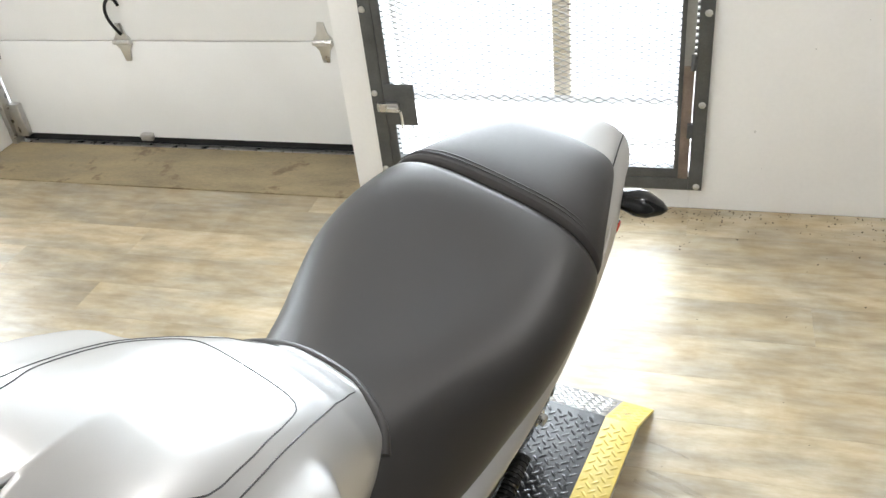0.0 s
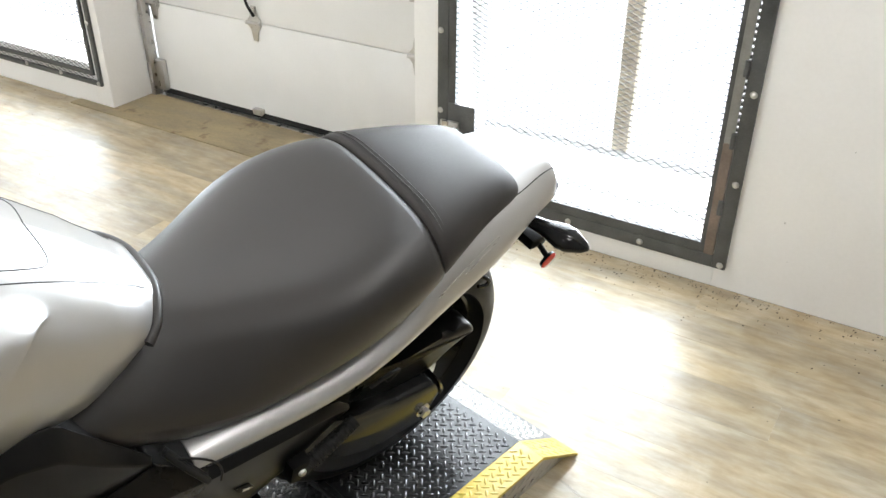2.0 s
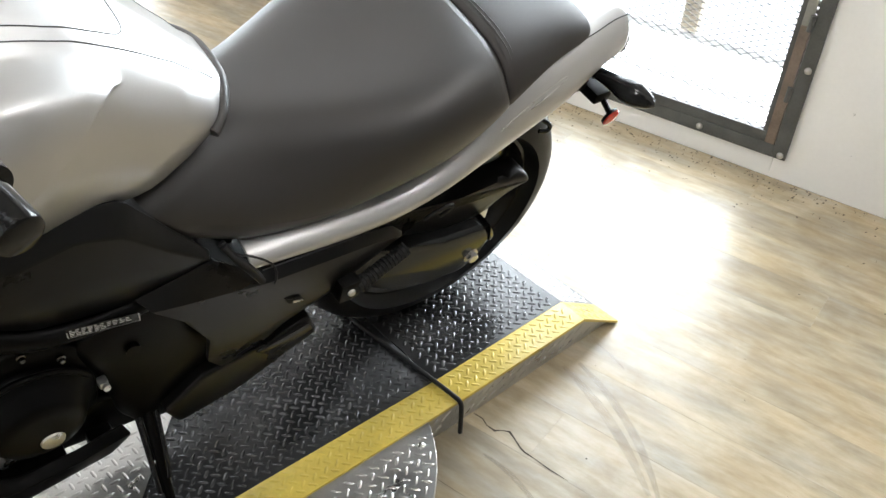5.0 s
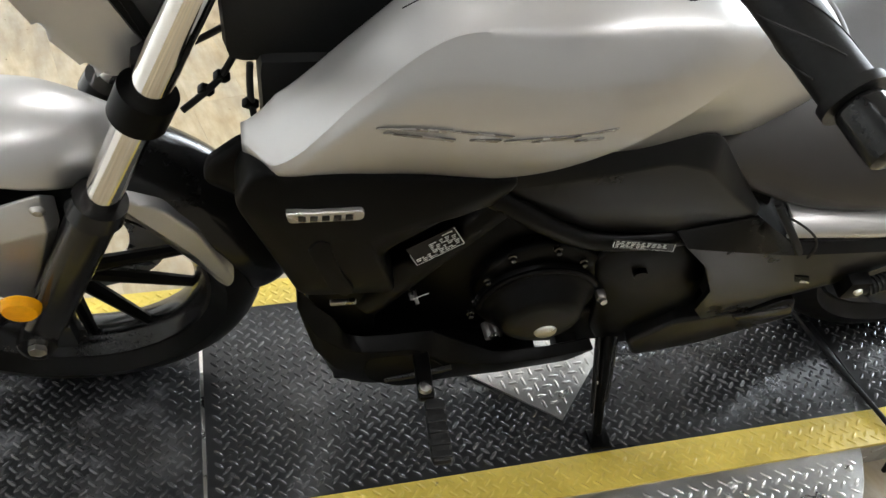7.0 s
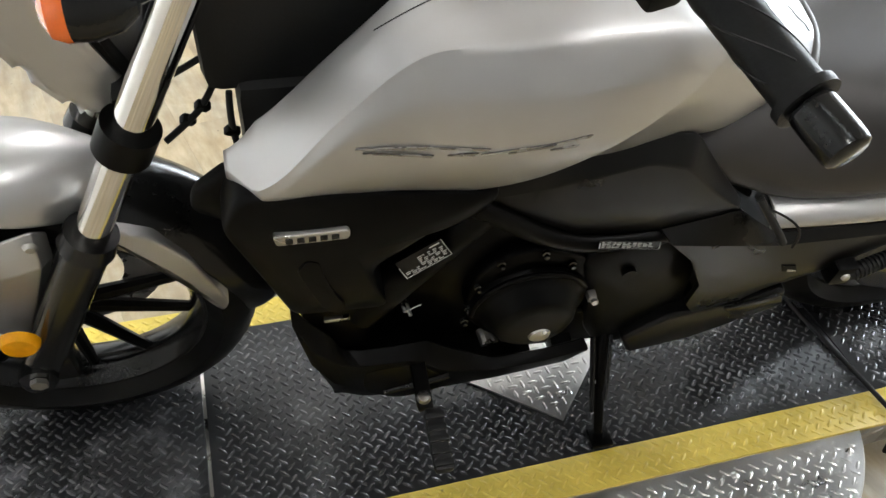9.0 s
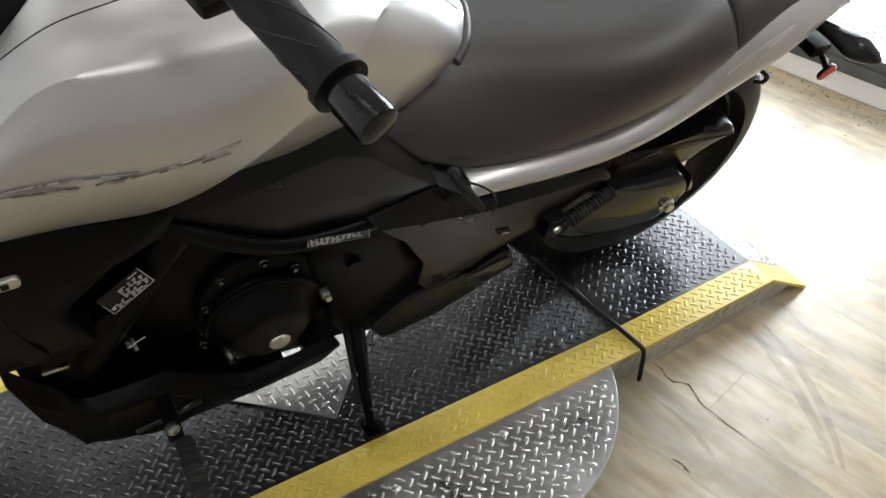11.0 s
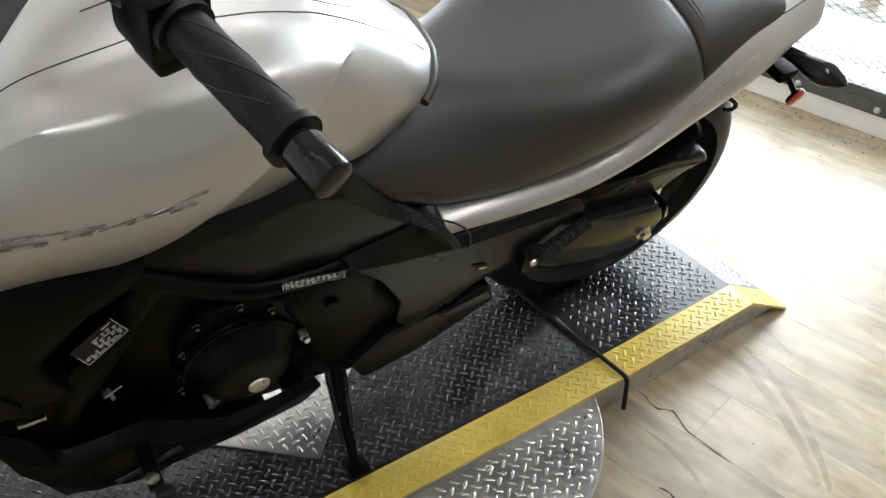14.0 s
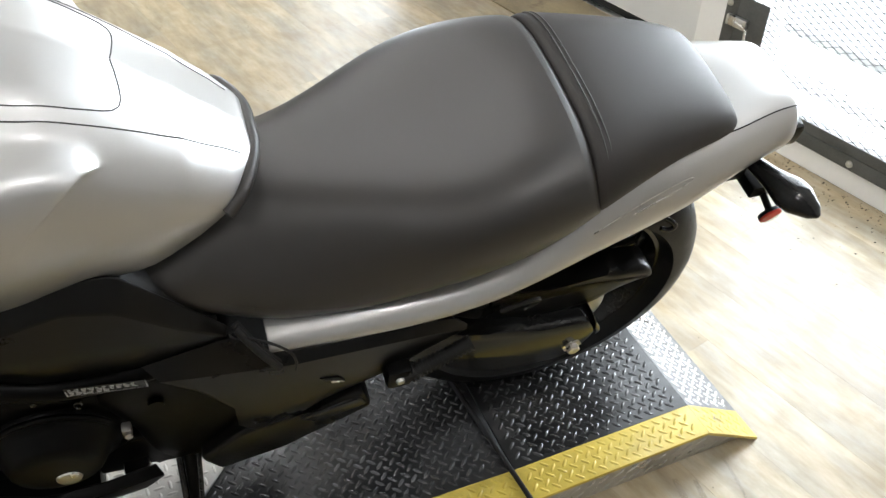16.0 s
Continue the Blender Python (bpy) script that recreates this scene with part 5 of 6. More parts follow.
side = faceted("side_cover", [
    [(0.846, -0.172, 0.577), (0.926, -0.172, 0.594), (0.952, -0.172, 0.603), (0.985, -0.174, 0.575), (1.028, -0.176, 0.540), (1.14, -0.176, 0.534), (1.255, -0.174, 0.527), (1.282, -0.174, 0.500)],
    [(0.862, -0.189, 0.560), (0.91, -0.190, 0.550), (0.96, -0.191, 0.542), (1.03, -0.190, 0.527), (1.14, -0.187, 0.518), (1.22, -0.184, 0.511), (1.279, -0.180, 0.497)],
    [(0.905, -0.190, 0.513), (0.97, -0.191, 0.475), (1.06, -0.189, 0.455), (1.15, -0.186, 0.462), (1.276, -0.180, 0.494)],
    [(0.944, -0.189, 0.437), (0.98, -0.188, 0.405), (1.06, -0.187, 0.415), (1.16, -0.184, 0.435), (1.273, -0.178, 0.491)],
    [(0.944, -0.186, 0.376), (0.969, -0.184, 0.340), (1.036, -0.184, 0.365), (1.071, -0.184, 0.392), (1.166, -0.181, 0.426), (1.270, -0.176, 0.488)],
], SATIN_COVER, "semi-gloss black lower side cover", 30, 0.010)
panel("cover_backing", [(0.865, 0.565), (0.955, 0.59), (1.03, 0.53), (1.25, 0.515), (1.26, 0.495), (1.166, 0.435), (1.071, 0.40), (0.975, 0.355), (0.952, 0.435), (0.915, 0.515)], -0.170, -0.09, RUBBER, "", 0.004, 0.008)
# black panel in place of the slot's shaded inside
panel("cover_slot", [(1.062, 0.470), (1.090, 0.462), (1.100, 0.444), (1.072, 0.450)], -0.1905, -0.18, ENGINE_BLACK, "", 0.001, 0.003, parent=side)
# bright sliver modelled in place of a glint at the slot's edge
panel("slot_glint", [(1.078, 0.455), (1.096, 0.449), (1.098, 0.444), (1.080, 0.449)], -0.1912, -0.186, STEEL, "", 0.0006, 0.001, parent=side)
panel("heel_guard", [(0.877, 0.250), (0.943, 0.313), (1.047, 0.331), (1.132, 0.352), (1.150, 0.300), (1.007, 0.222), (0.902, 0.198)], -0.172, -0.10, SATIN_COVER, "black lower guard", 0.008, 0.010)
panel("guard_rib", [(1.03, 0.322), (1.125, 0.345), (1.14, 0.318), (1.06, 0.295)], -0.176, -0.168, GLOSS_BLACK, "", 0.003, 0.008)
tube("frame_rail", [(0.45, -0.140, 0.40), (0.49, -0.150, 0.485), (0.545, -0.152, 0.57), (0.60, -0.152, 0.65)], 0.027, ENGINE_BLACK, bike, "black tubular frame rail")
tube("frame_rail", [(0.56, -0.160, 0.680), (0.611, -0.166, 0.645), (0.664, -0.168, 0.602), (0.723, -0.168, 0.566), (0.78, -0.168, 0.556), (0.86, -0.164, 0.555), (0.95, -0.15, 0.55)], 0.0155, ENGINE_BLACK, bike, "black tubular frame rail")
faceted("belly_fairing", [
    [(0.350, -0.166, 0.485), (0.375, -0.168, 0.432), (0.400, -0.168, 0.392), (0.415, -0.168, 0.349), (0.432, -0.168, 0.337), (0.484, -0.168, 0.335), (0.542, -0.168, 0.338), (0.579, -0.168, 0.305), (0.655, -0.168, 0.250), (0.74, -0.166, 0.250), (0.812, -0.164, 0.262)],
    [(0.350, -0.180, 0.450), (0.371, -0.188, 0.388), (0.391, -0.189, 0.361), (0.408, -0.190, 0.341), (0.436, -0.190, 0.325), (0.477, -0.190, 0.321), (0.515, -0.190, 0.322), (0.546, -0.190, 0.297), (0.571, -0.189, 0.267), (0.657, -0.187, 0.240), (0.74, -0.183, 0.240), (0.820, -0.176, 0.246)],
    [(0.368, -0.186, 0.345), (0.400, -0.188, 0.275), (0.446, -0.188, 0.238), (0.50, -0.188, 0.225), (0.58, -0.186, 0.222), (0.66, -0.184, 0.216), (0.74, -0.181, 0.222), (0.820, -0.174, 0.236)],
    [(0.371, -0.180, 0.335), (0.402, -0.176, 0.220), (0.45, -0.174, 0.182), (0.50, -0.172, 0.170), (0.57, -0.172, 0.168), (0.672, -0.172, 0.178), (0.79, -0.170, 0.197), (0.818, -0.170, 0.226)],
    [(0.38, -0.10, 0.33), (0.42, -0.10, 0.21), (0.50, -0.10, 0.168), (0.60, -0.12, 0.170), (0.672, -0.150, 0.180), (0.78, -0.155, 0.199), (0.81, -0.158, 0.226)],
], BLACK_PLASTIC, "satin black faceted belly fairing", 40, 0.005)
# fairing stays closed; a black panel gives the opening's shade
hole = [(0.448, 0.304), (0.478, 0.306), (0.512, 0.308), (0.548, 0.283), (0.575, 0.247), (0.573, 0.218), (0.549, 0.198), (0.498, 0.196), (0.450, 0.232), (0.444, 0.264)]
panel("belly_opening", hole, -0.1905, -0.17, ENGINE_BLACK, "dark panel standing in for the shaded fairing opening", 0.001, 0.015)
tube("belly_pipe", [(0.478, -0.190, 0.226), (0.52, -0.1925, 0.240), (0.555, -0.1935, 0.252), (0.58, -0.189, 0.252)], 0.006, GLOSS_BLACK, bike)
bm = bmesh.new()
box(bm, (0.392, -0.172, 0.438), (0.428, -0.165, 0.446), 0.002)
part("bracket_end", bm, STEEL, bike, "bare metal bracket end")
# engine
engine = new("engine")
engine.parent = bike
bm = bmesh.new()
box(bm, (0.42, -0.12, 0.22), (1.02, 0.13, 0.58), 0.03)
box(bm, (0.362, -0.155, 0.32), (0.46, 0.10, 0.54), 0.010)
box(bm, (0.40, -0.166, 0.186), (0.728, -0.05, 0.235), 0.006)
box(bm, (0.762, -0.158, 0.205), (0.800, -0.05, 0.24), 0.006)
part("crankcase", bm, ENGINE_BLACK, engine, "satin black crankcase")
panel("sump", [(0.66, 0.33), (0.66, 0.215), (0.80, 0.208), (0.862, 0.196), (0.905, 0.30)], -0.138, 0.10, ENGINE_BLACK, "satin black oil sump", 0.008, 0.012, parent=engine)
for k in range(5):
    bm = bmesh.new()
    box(bm, (0.50, -0.118, 0.45 + k * 0.028), (0.60, 0.10, 0.459 + k * 0.028), 0.003)
    part("cooling_fin", bm, RUBBER, engine)
cover = bulged("clutch_housing", [(0.600, 0.40), (0.615, 0.462), (0.65, 0.505), (0.70, 0.518), (0.745, 0.497), (0.785, 0.47), (0.80, 0.40), (0.79, 0.31), (0.73, 0.272), (0.66, 0.275), (0.615, 0.325)], -0.142, -0.11, ENGINE_BLACK, "satin black clutch housing", 0.006, engine)
bm = bmesh.new()
TILT = Matrix.Translation((0.699, -0.140, 0.383)) @ Matrix.Rotation(radians(90), 4, "X")
lathe(bm, [(0.0, 0.055), (0.040, 0.0545), (0.055, 0.052), (0.061, 0.047), (0.072, 0.028), (0.078, 0.020), (0.086, 0.016), (0.090, 0.010), (0.091, 0.0)], TILT, 56)
cap = part("clutch_cover", bm, ENGINE_BLACK, engine, "round satin black clutch cover")
for x, z in ((0.616, 0.440), (0.642, 0.497), (0.704, 0.510), (0.750, 0.475), (0.607, 0.383), (0.605, 0.345)):
    bm = bmesh.new()
    lathe(bm, [(0.0, 0.006), (0.0028, 0.006), (0.0040, 0.005), (0.0042, 0.0), (0.0062, -0.001), (0.0062, -0.006)], Matrix.Translation((x, -0.150, z)) @ Matrix.Rotation(radians(90), 4, "X"), 14)
    part("bolt", bm, DARK_BOLT, cover, "dark flange bolt")
bm = bmesh.new()
lathe(bm, [(0.0, 0.005), (0.010, 0.005), (0.016, 0.004), (0.018, 0.0)], Matrix.Translation((0.709, -0.1935, 0.360)) @ Matrix.Rotation(radians(90), 4, "X"), 20)
part("filler_plug", bm, STEEL, cap, "bare steel filler plug")
tube("cover_ridge", [(0.699 + 0.090 * math.cos(a), -0.158, 0.383 + 0.090 * math.sin(a)) for a in [radians(28 + 9 * k) for k in range(18)]], 0.0045, ENGINE_BLACK, cap)
bm = bmesh.new()
box(bm, (0.788, -0.166, 0.385), (0.802, -0.150, 0.400), 0.004)
rod(bm, (0.796, -0.163, 0.392), (0.797, -0.172, 0.394), 0.0055, seg=12)
part("cable_lever", bm, STEEL, cap, "bare steel clutch lever end")
bulged("sprocket_cover", [(0.765, 0.47), (0.80, 0.505), (0.87, 0.525), (0.93, 0.49), (0.965, 0.41), (0.975, 0.31), (0.915, 0.190), (0.850, 0.196), (0.815, 0.26), (0.80, 0.36)], -0.145, -0.10, ENGINE_BLACK, "satin black sprocket cover", 0.008, engine)
bm = bmesh.new()
rod(bm, (0.843, -0.150, 0.442), (0.843, -0.1595, 0.442), 0.011, seg=18)
part("cover_hole", bm, ENGINE_BLACK, engine)
for x, y, z, r in ((0.501, -0.166, 0.446, 0.0036), (0.509, -0.168, 0.435, 0.0030), (0.642, -0.150, 0.276, 0.008), (0.653, -0.152, 0.283, 0.009)):
    bm = bmesh.new()
    rod(bm, (x, y + 0.02, z), (x + 0.004, y - 0.006, z - 0.004), r, seg=10)
    part("fitting", bm, STEEL, engine, "bare steel fitting")
tube("thin_wire", [(0.505, -0.172, 0.440), (0.516, -0.170, 0.448), (0.528, -0.166, 0.445)], 0.0009, LABEL_WHITE, engine, "thin white wire")


def sticker(corners, mat, bars, thick=0.0008):
    """A printed label from its four corners, with plain bars for its print."""
    a, b, c, d = [Vector(p) for p in corners]
    n = (b - a).cross(d - a).normalized()
    n = n if n.y < 0 else -n
    bm = bmesh.new()
    bm.faces.new([bm.verts.new(p + n * 0.0006) for p in (a, b, c, d)])
    ob = part("label", bm, mat, bike, "black label with white print", False)
    edge = [(0.0, 1.0, 0.97, 1.0), (0.0, 0.015, 0.30, 0.97), (0.985, 1.0, 0.0, 0.97)]
    for u0, u1, v0, v1 in edge + bars:
        bm = bmesh.new()
        at = lambda u, v: a + (b - a) * u + (d - a) * v + (c - b - d + a) * u * v + n * 0.0012
        bm.faces.new([bm.verts.new(at(u, v)) for u, v in ((u0, v0), (u1, v0), (u1, v1), (u0, v1))])
        part("print_bar", bm, LABEL_WHITE, ob, "", False)


rows = [(u, u + 0.045 + 0.02 * ((k * 7 + i * 5) % 4), 0.26 + k * 0.088, 0.305 + k * 0.088) for k in range(8) for i, u in enumerate((0.05, 0.17, 0.29, 0.41, 0.52, 0.63, 0.74, 0.86)) if (k > 4 or i > 2) and (k * 3 + i) % 7]
sticker([(0.484, -0.178, 0.580), (0.540, -0.176, 0.622), (0.556, -0.1815, 0.594), (0.500, -0.1835, 0.550)], GLOSS_BLACK, rows + [(0.72, 0.93, 0.10, 0.15)])
sticker([(0.755, -0.1815, 0.583), (0.847, -0.1815, 0.562), (0.848, -0.1825, 0.546), (0.756, -0.1825, 0.566)], GLOSS_BLACK, [(u, u + 0.04 + 0.012 * ((k * 3 + i) % 4), 0.16 + k * 0.20, 0.26 + k * 0.20) for k in range(4) for i, u in enumerate((0.04, 0.12, 0.20, 0.28, 0.37, 0.45, 0.54, 0.62, 0.71, 0.80)) if k < 3 or i < 6])

# side stand, pegs
stand = new("side_stand")
stand.parent = bike
bm = bmesh.new()
rod(bm, (0.862, -0.12, 0.25), (0.848, -0.262, 0.088), 0.010, 0.008, 14)
box(bm, (0.84, -0.14, 0.22), (0.89, -0.09, 0.29), 0.008)
part("leg", bm, ENGINE_BLACK, stand)
bm = bmesh.new()
box(bm, (-0.016, -0.022, -0.004), (0.022, 0.018, 0.004), 0.003, Matrix.Translation((0.848, -0.268, 0.080)) @ Matrix.Rotation(radians(-15.5), 4, "X"))
part("foot", bm, ENGINE_BLACK, stand)
bm = bmesh.new()
rod(bm, (0.845, -0.13, 0.235), (0.838, -0.235, 0.118), 0.006, 0.005, 10)
part("spring_rod", bm, GLOSS_BLACK, stand)
tube("spring", [(0.875, -0.13, 0.24), (0.868, -0.18, 0.19), (0.858, -0.225, 0.14)], 0.005, GLOSS_BLACK, stand, "black return spring")
bm = bmesh.new()
lathe(bm, [(0.0, 0.008), (0.005, 0.007), (0.006, 0.0), (0.006, -0.006)], Matrix.Translation((0.843, -0.196, 0.158)) @ Matrix.Rotation(radians(-90), 4, "Y"), 12)
part("tip", bm, LABEL_WHITE, stand, "small white plastic tip")
peg = new("footpeg")
peg.parent = bike
bm = bmesh.new()
box(bm, (0.516, -0.262, 0.292), (0.540, -0.17, 0.308), 0.005)
part("bracket", bm, ENGINE_BLACK, peg)
bm = bmesh.new()
box(bm, (0.522, -0.362, 0.298), (0.550, -0.265, 0.316), 0.007)
for k in range(5):
    box(bm, (0.5215, -0.356 + k * 0.018, 0.313), (0.5505, -0.346 + k * 0.018, 0.3190), 0.0015)
part("rubber_pad", bm, RUBBER, peg, "ribbed black rubber pad")
bm = bmesh.new()
lathe(bm, [(0.0, 0.008), (0.009, 0.007), (0.011, 0.0)], Matrix.Translation((0.526, -0.248, 0.3125)), 12)
part("bolt", bm, STEEL, peg)
ppeg = new("passenger_footpeg")
ppeg.parent = bike
d = Vector((0.105, 0.012, 0.036))
bm = bmesh.new()
a = Vector((1.182, -0.200, 0.432))
rod(bm, a, a + d, 0.0105, 0.010, 14)
part("core", bm, RUBBER, ppeg)
for k in range(15):
    bm = bmesh.new()
    p = a + d * (0.10 + k * 0.0625)
    rod(bm, p, p + d * 0.032, 0.0138 - 0.0001 * k, 0.0138 - 0.0001 * k, 14)
    part("rib", bm, RUBBER, ppeg)
bm = bmesh.new()
box(bm, (1.158, -0.205, 0.41), (1.196, -0.15, 0.455), 0.008)
part("bracket", bm, BLACK_PLASTIC, ppeg)
bm = bmesh.new()
lathe(bm, [(0.0, 0.005), (0.006, 0.004), (0.0075, 0.0)], Matrix.Translation((1.177, -0.2055, 0.436)) @ Matrix.Rotation(radians(90), 4, "X"), 12)
part("bolt", bm, STEEL, ppeg)

# swingarm and guards
arm = panel("swingarm", [(1.10, 0.42), (1.24, 0.345), (1.325, 0.272), (1.40, 0.250), (1.496, 0.242), (1.535, 0.280), (1.552, 0.325), (1.525, 0.362), (1.42, 0.372), (1.32, 0.405), (1.2, 0.45)], -0.148, -0.100, GLOSS_BLACK, "gloss black box-section swingarm", 0.012)
bm = bmesh.new()
lathe(bm, [(0.0, 0.010), (0.010, 0.010), (0.012, 0.008), (0.012, 0.0), (0.018, -0.001), (0.018, -0.004)], Matrix.Translation((1.507, -0.150, 0.288)) @ Matrix.Rotation(radians(90), 4, "X"), 6)
part("axle_nut", bm, STEEL, arm, "bare steel axle nut")
panel("adjuster", [(1.532, 0.366), (1.548, 0.335), (1.552, 0.322), (1.545, 0.31), (1.538, 0.34)], -0.1495, -0.105, DARK_BOLT, "dark steel chain adjuster plate", 0.002, 0.004, parent=arm)
panel("chain_guard", [(1.26, 0.485), (1.30, 0.46), (1.358, 0.432), (1.462, 0.442), (1.560, 0.448), (1.622, 0.440), (1.646, 0.408), (1.60, 0.400), (1.53, 0.37), (1.461, 0.348), (1.358, 0.372), (1.27, 0.43)], -0.118, -0.070, SATIN_COVER, "black chain guard", 0.012)
panel("rear_hugger", [(1.20, 0.52), (1.32, 0.53), (1.48, 0.60), (1.62, 0.62), (1.60, 0.56), (1.45, 0.50), (1.35, 0.44), (1.22, 0.44)], -0.095, 0.095, RUBBER, "black inner rear fender", 0.01)
tube("cable", [(1.345, -0.155, 0.478), (1.36, -0.16, 0.495), (1.40, -0.155, 0.492), (1.41, -0.15, 0.475), (1.385, -0.15, 0.462)], 0.004, RUBBER, bike)
tube("helmet_hook", [(1.595, -0.115, 0.585), (1.61, -0.125, 0.580), (1.622, -0.128, 0.566), (1.612, -0.126, 0.556), (1.600, -0.122, 0.560)], 0.004, GLOSS_BLACK, bike)
for dy in (0.0, -0.007):
    tube("buckle_strap", [(0.965, -0.172 + dy, 0.632), (0.980, -0.190 + dy, 0.612), (0.998, -0.203 + dy, 0.590), (1.008, -0.206 + dy, 0.573)], 0.0055, RUBBER, bike, "black rubber strap end")
tube("cord_loop", [(0.975, -0.19, 0.625), (1.008, -0.200, 0.612), (1.034, -0.212, 0.585), (1.028, -0.214, 0.558)], 0.0018, RUBBER, bike)

# steering head, cowl and front signal
bm = bmesh.new()
box(bm, (0.285, -0.070, 0.790), (0.58, 0.070, 0.955), 0.02)
box(bm, (0.318, -0.085, 0.60), (0.60, 0.085, 0.81), 0.02)
part("frame_head", bm, RUBBER, bike, "black frame head and hoses")
bm = bmesh.new()
box(bm, (0.19, -0.085, 0.785), (0.235, 0.085, 0.81), 0.010)
part("triple_clamp", bm, GLOSS_BLACK, bike, "gloss black fork clamp")
bm = bmesh.new()
box(bm, (0.285, -0.12, 1.03), (0.35, 0.12, 1.05), 0.010)
part("triple_clamp", bm, GLOSS_BLACK, bike, "gloss black fork clamp")
panel("radiator", [(0.325, 0.70), (0.36, 0.70), (0.40, 0.48), (0.36, 0.48)], -0.17, 0.17, RUBBER, "black radiator", 0.003, 0.004)
for pts in ([(0.30, -0.05, 0.80), (0.285, -0.06, 0.772), (0.262, -0.07, 0.752), (0.235, -0.08, 0.735)], [(0.30, -0.03, 0.82), (0.26, -0.03, 0.79), (0.225, -0.02, 0.765)], [(0.312, -0.075, 0.80), (0.308, -0.085, 0.765), (0.312, -0.09, 0.735)]):
    tube("hose", pts, 0.004, RUBBER, bike)
for x, y, z in ((0.262, -0.066, 0.752), (0.280, -0.060, 0.766), (0.309, -0.086, 0.750)):
    bm = bmesh.new()
    box(bm, (-0.008, -0.005, -0.006), (0.008, 0.005, 0.006), 0.002, pose(x, y, z, 20, 35, 10))
    part("connector", bm, BLACK_PLASTIC, bike, "small black cable connector")
head = new("headlight")
head.parent = bike
bm = bmesh.new()
slab(bm, round_outline([(0.04, 0.99), (0.091, 0.872), (0.109, 0.829), (0.144, 0.774), (0.160, 0.757), (0.190, 0.757), (0.210, 0.799), (0.195, 0.838), (0.177, 0.881), (0.15, 0.99)], 0.012), -0.058, 0.058, 0.016)
part("cowl", bm, SILVER, head, "silver headlight cowl")
bm = bmesh.new()
slab(bm, round_outline([(0.213, 0.800), (0.198, 0.838), (0.180, 0.881), (0.152, 0.99), (0.172, 0.99), (0.20, 0.885), (0.226, 0.81)], 0.004), -0.060, 0.060, 0.003)
part("cowl_trim", bm, BLACK_PLASTIC, head, "black trim behind cowl")
bm = bmesh.new()
lathe(bm, [(0.0, 0.03), (0.05, 0.02), (0.068, 0.0), (0.070, -0.04), (0.045, -0.10), (0.0, -0.11)], Matrix.Translation((0.055, 0, 1.02)) @ Matrix.Rotation(radians(-90), 4, "Y"), 32)
part("lamp_bowl", bm, GLOSS_BLACK, head)
fsig = new("turn_signal")
fsig.parent = bike
bm = bmesh.new()
rod(bm, (0.27, -0.13, 0.99), (0.235, -0.20, 1.03), 0.011, 0.010, 14)
m = Matrix.Translation((0.218, -0.222, 1.050)) @ Matrix.Rotation(radians(90), 4, "Y")
lathe(bm, [(0.024, -0.008), (0.027, 0.0), (0.027, 0.018), (0.021, 0.038), (0.010, 0.050), (0.0, 0.052)], m, 24)
part("housing", bm, GLOSS_BLACK, fsig, "gloss black signal housing")
bm = bmesh.new()
lathe(bm, [(0.0, -0.020), (0.015, -0.018), (0.024, -0.012), (0.0275, -0.002), (0.027, 0.002)], m, 24)
part("lens", bm, ORANGE_LENS, fsig, "orange lens")

# handlebar
bar = new("handlebar")
bar.parent = bike
E, I = Vector((0.681, -0.487, 1.128)), Vector((0.637, -0.328, 1.142))
g = (E - I).normalized()
tube("bar", [(0.34, 0.10, 1.09), (0.34, 0.0, 1.09), (0.37, -0.09, 1.10), (0.45, -0.17, 1.145), (0.56, -0.25, 1.17), tuple(I - g * 0.02), tuple(I + g * 0.10)], 0.0115, GLOSS_BLACK, bar)
bm = bmesh.new()
rod(bm, I, E - g * 0.043, 0.0178, 0.0178, 28)
rod(bm, E - g * 0.047, E - g * 0.040, 0.0215, 0.0215, 28)
rod(bm, I - g * 0.004, I + g * 0.006, 0.0225, 0.0225, 28)
grip = part("grip", bm, TYRE, bar, "black ribbed rubber grip")
side_v = g.cross(Vector((0, 0, 1))).normalized()
up_v = side_v.cross(g).normalized()
for k in range(5):
    turns = [(0.010 + 0.094 * i / 24, k * 1.257 + 2.6 * i / 24) for i in range(25)]
    tube("grip_rib", [tuple(I + g * t + (side_v * math.cos(a) + up_v * math.sin(a)) * 0.0178) for t, a in turns], 0.0007, RUBBER, grip)
bm = bmesh.new()
turn = g.to_track_quat("Z", "Y").to_matrix().to_4x4()
lathe(bm, [(0.012, -0.040), (0.0150, -0.038), (0.0158, -0.034), (0.0158, -0.006), (0.0150, -0.002), (0.0120, 0.0), (0.0, 0.0005)], Matrix.Translation(E) @ turn, 28)
part("bar_end", bm, GLOSS_BLACK, bar, "polished black bar end weight")
bm = bmesh.new()
box(bm, (-0.026, -0.030, -0.042), (0.026, 0.024, 0.010), 0.007, Matrix.Translation(I - g * 0.010) @ turn)
box(bm, (-0.020, -0.045, -0.036), (0.012, -0.022, 0.004), 0.006, Matrix.Translation(I - g * 0.006) @ turn)
part("switch_housing", bm, BLACK_PLASTIC, bar, "black switch housing")
mirror = new("mirror")
mirror.parent = bike
mirror.matrix_local = pose(0.677, -0.466, 1.335, 49.6, -10.1, -49.2)
bm = bmesh.new()
o = round_outline([(-0.074, 0.019), (0.054, 0.024), (0.066, 0.000), (0.044, -0.040), (-0.046, -0.056), (-0.086, -0.034)], 0.03, 6)
rings = []
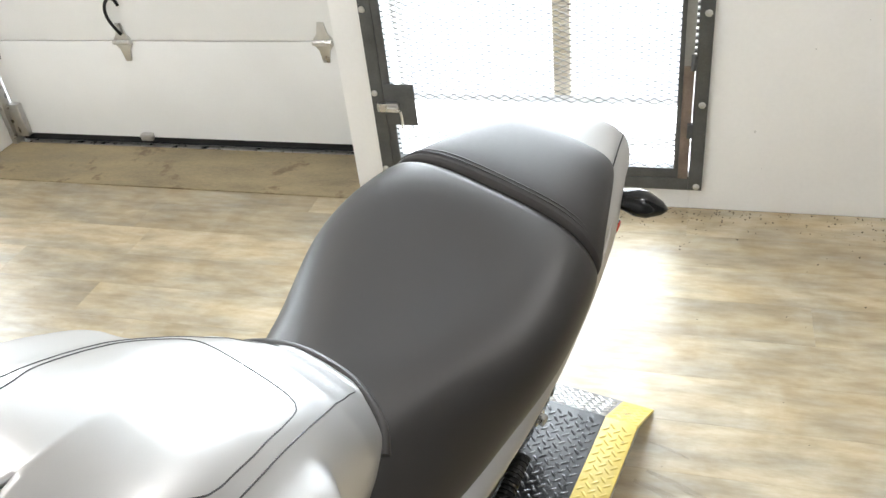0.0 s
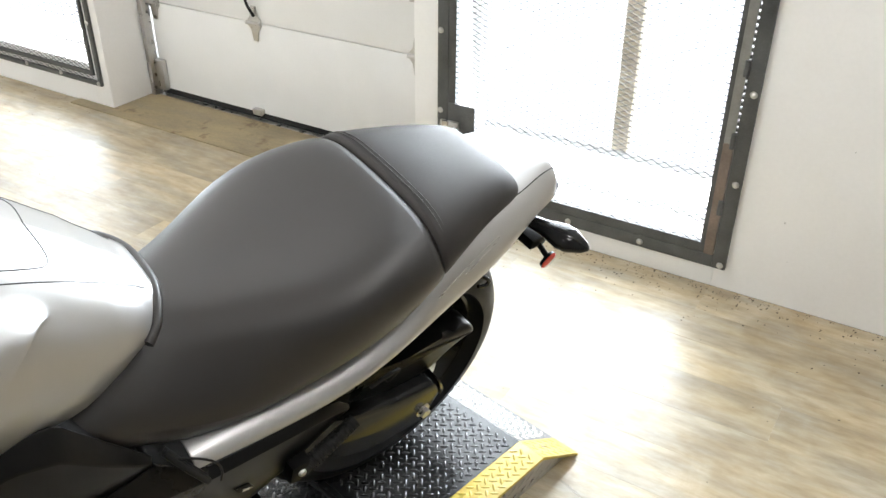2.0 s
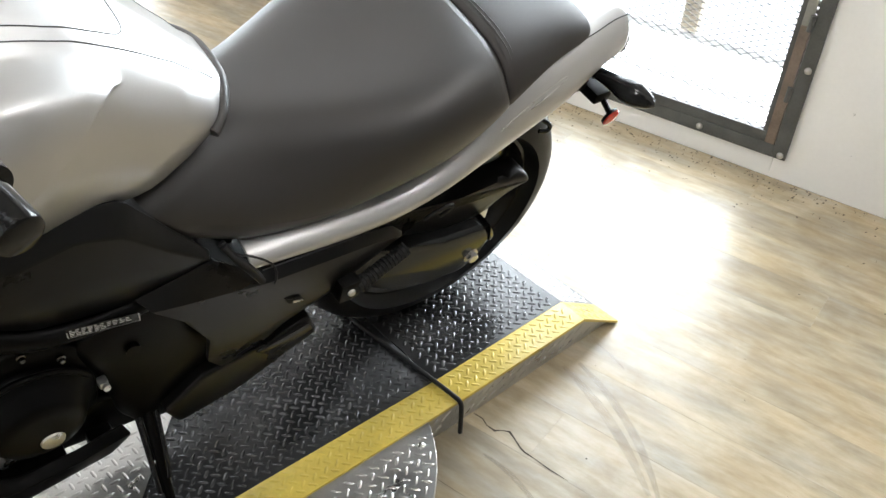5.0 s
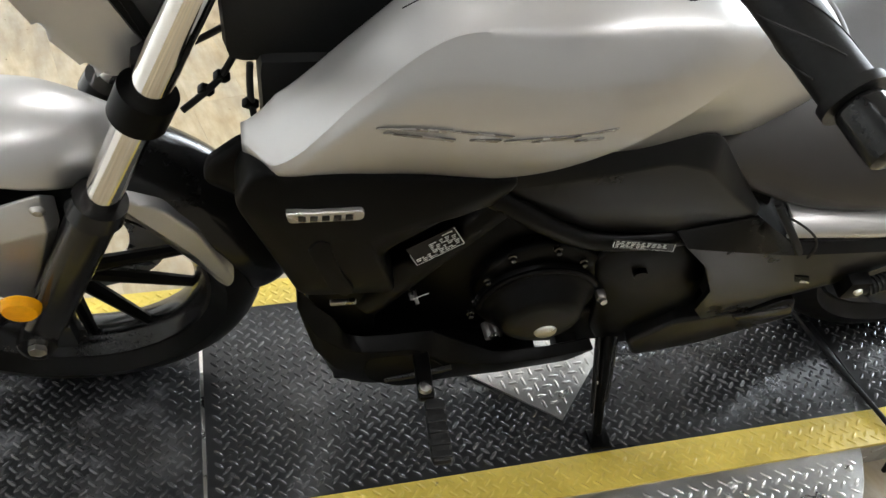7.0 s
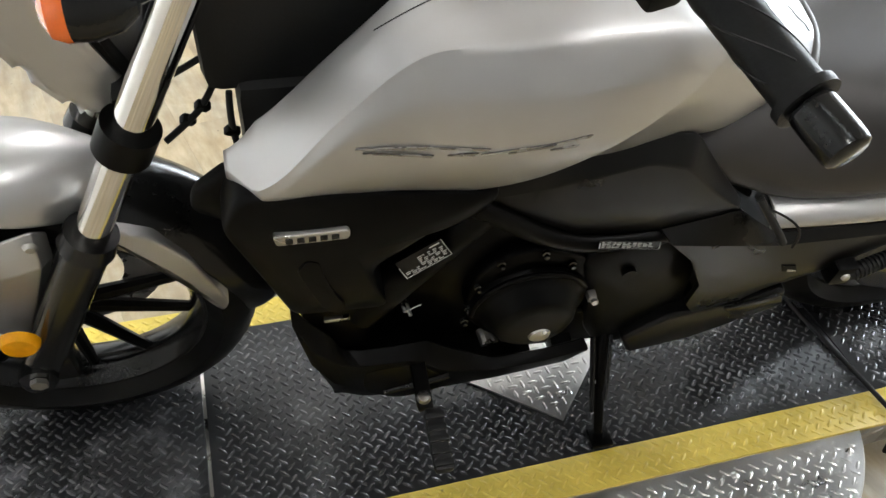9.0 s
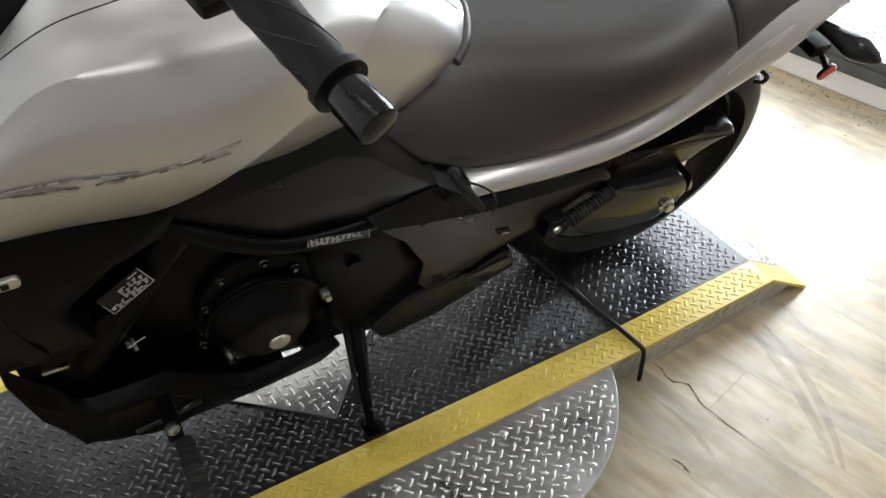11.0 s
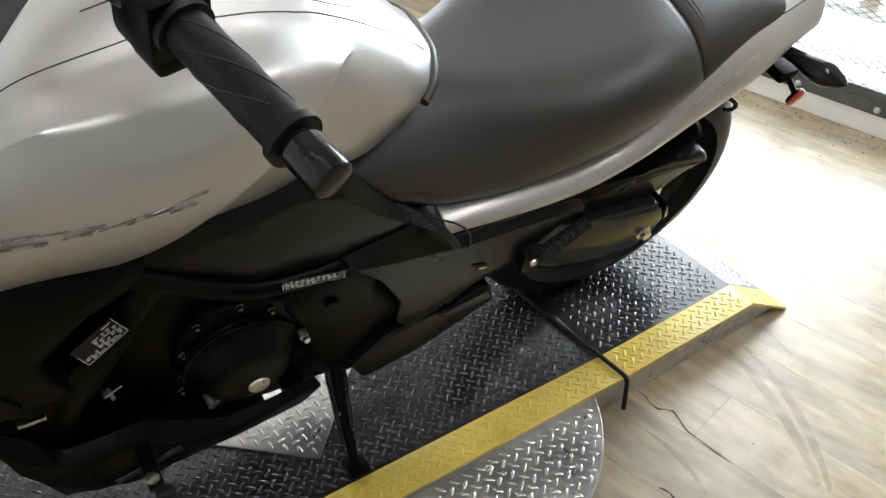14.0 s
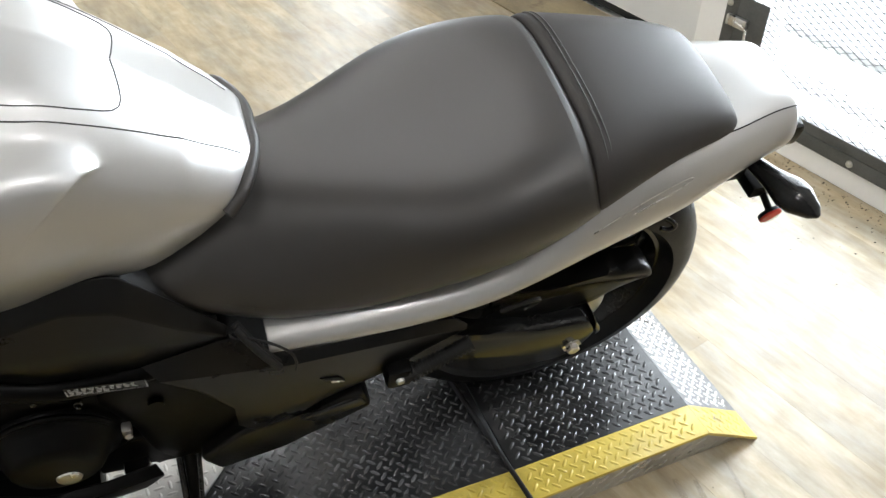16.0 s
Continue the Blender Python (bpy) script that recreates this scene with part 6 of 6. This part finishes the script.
for s, z in ((1.0, -0.018), (1.0, -0.006), (0.96, 0.002), (0.85, 0.008), (0.5, 0.013), (0.1, 0.015)):
    rings.append([bm.verts.new((x * s, y * s, z)) for x, y in o])
for p, q in zip(rings, rings[1:]):
    for k in range(len(o)):
        bm.faces.new((p[k], p[(k + 1) % len(o)], q[(k + 1) % len(o)], q[k]))
bm.faces.new(rings[-1])
part("shell", bm, BLACK_PLASTIC, mirror, "rounded black mirror shell")
bm = bmesh.new()
bm.faces.new([bm.verts.new((x * 0.97, y * 0.97, -0.017)) for x, y in o])
part("glass", bm, CHROME, mirror, "mirror glass", False)
tube("stem", [(0.520, -0.235, 1.16), (0.525, -0.26, 1.22), (0.575, -0.34, 1.29), (0.65, -0.43, 1.322)], 0.006, GLOSS_BLACK, bike)

# rear signal, reflector and bracket
bm = bmesh.new()
box(bm, (1.75, -0.045, 0.53), (1.80, 0.045, 0.610), 0.008)
box(bm, (1.80, -0.075, 0.515), (1.845, 0.03, 0.540), 0.005)
part("plate_bracket", bm, BLACK_PLASTIC, bike, "black plate bracket under tail")
sig = new("turn_signal")
sig.parent = bike
bm = bmesh.new()
rod(bm, (1.775, -0.035, 0.585), (1.795, -0.075, 0.592), 0.015, 0.012, 14)
m = look((1.782, -0.060, 0.594), (1.834, -0.180, 0.588)) @ Matrix.Rotation(math.pi, 4, "X") @ Matrix.Diagonal((1.15, 0.78, 1, 1))
lathe(bm, [(0.0, -0.005), (0.013, 0.0), (0.018, 0.035), (0.028, 0.070), (0.027, 0.090), (0.014, 0.118), (0.004, 0.128), (0.0, 0.129)], m, 22)
part("housing", bm, GLOSS_BLACK, sig, "gloss black signal housing")
bm = bmesh.new()
rod(bm, (1.825, -0.065, 0.525), (1.836, -0.092, 0.500), 0.006, 0.006, 10)
lathe(bm, [(0.0, -0.004), (0.019, -0.003), (0.021, 0.004)], look((1.841, -0.098, 0.489), (1.86, -0.30, 0.46)) @ Matrix.Rotation(math.pi, 4, "X") @ Matrix.Translation((0, 0, -0.004)), 24)
part("reflector_mount", bm, BLACK_PLASTIC, bike)
bm = bmesh.new()
lathe(bm, [(0.0, 0.006), (0.014, 0.0055), (0.019, 0.003), (0.0205, 0.0)], look((1.841, -0.098, 0.489), (1.86, -0.30, 0.46)) @ Matrix.Rotation(math.pi, 4, "X"), 24)
part("red_reflector", bm, RED_LENS, bike, "round red reflector")

# floor planks
PW, PL = 0.152, 1.22
plank_mesh = bpy.data.meshes.new("plank")
bm = bmesh.new()
box(bm, (0.0001, 0.0001, -0.006), (PL - 0.0001, PW - 0.0001, 0.0), 0.0004)
bm.to_mesh(plank_mesh)
bm.free()
plank_mesh.materials.append(PLANK)


def planks():
    for j in range(36):
        d = FACE + j * PW
        shift = (j * 0.47 + 0.23 * math.sin(j * 2.3)) % PL
        for i in range(-4, 7):
            s = i * PL - shift
            if s > 6.3 or s < -3.8:
                continue
            ob = new("plank", plank_mesh)
            ob.parent = floor
            ob.location = (s, -d - PW, 0)


planks()
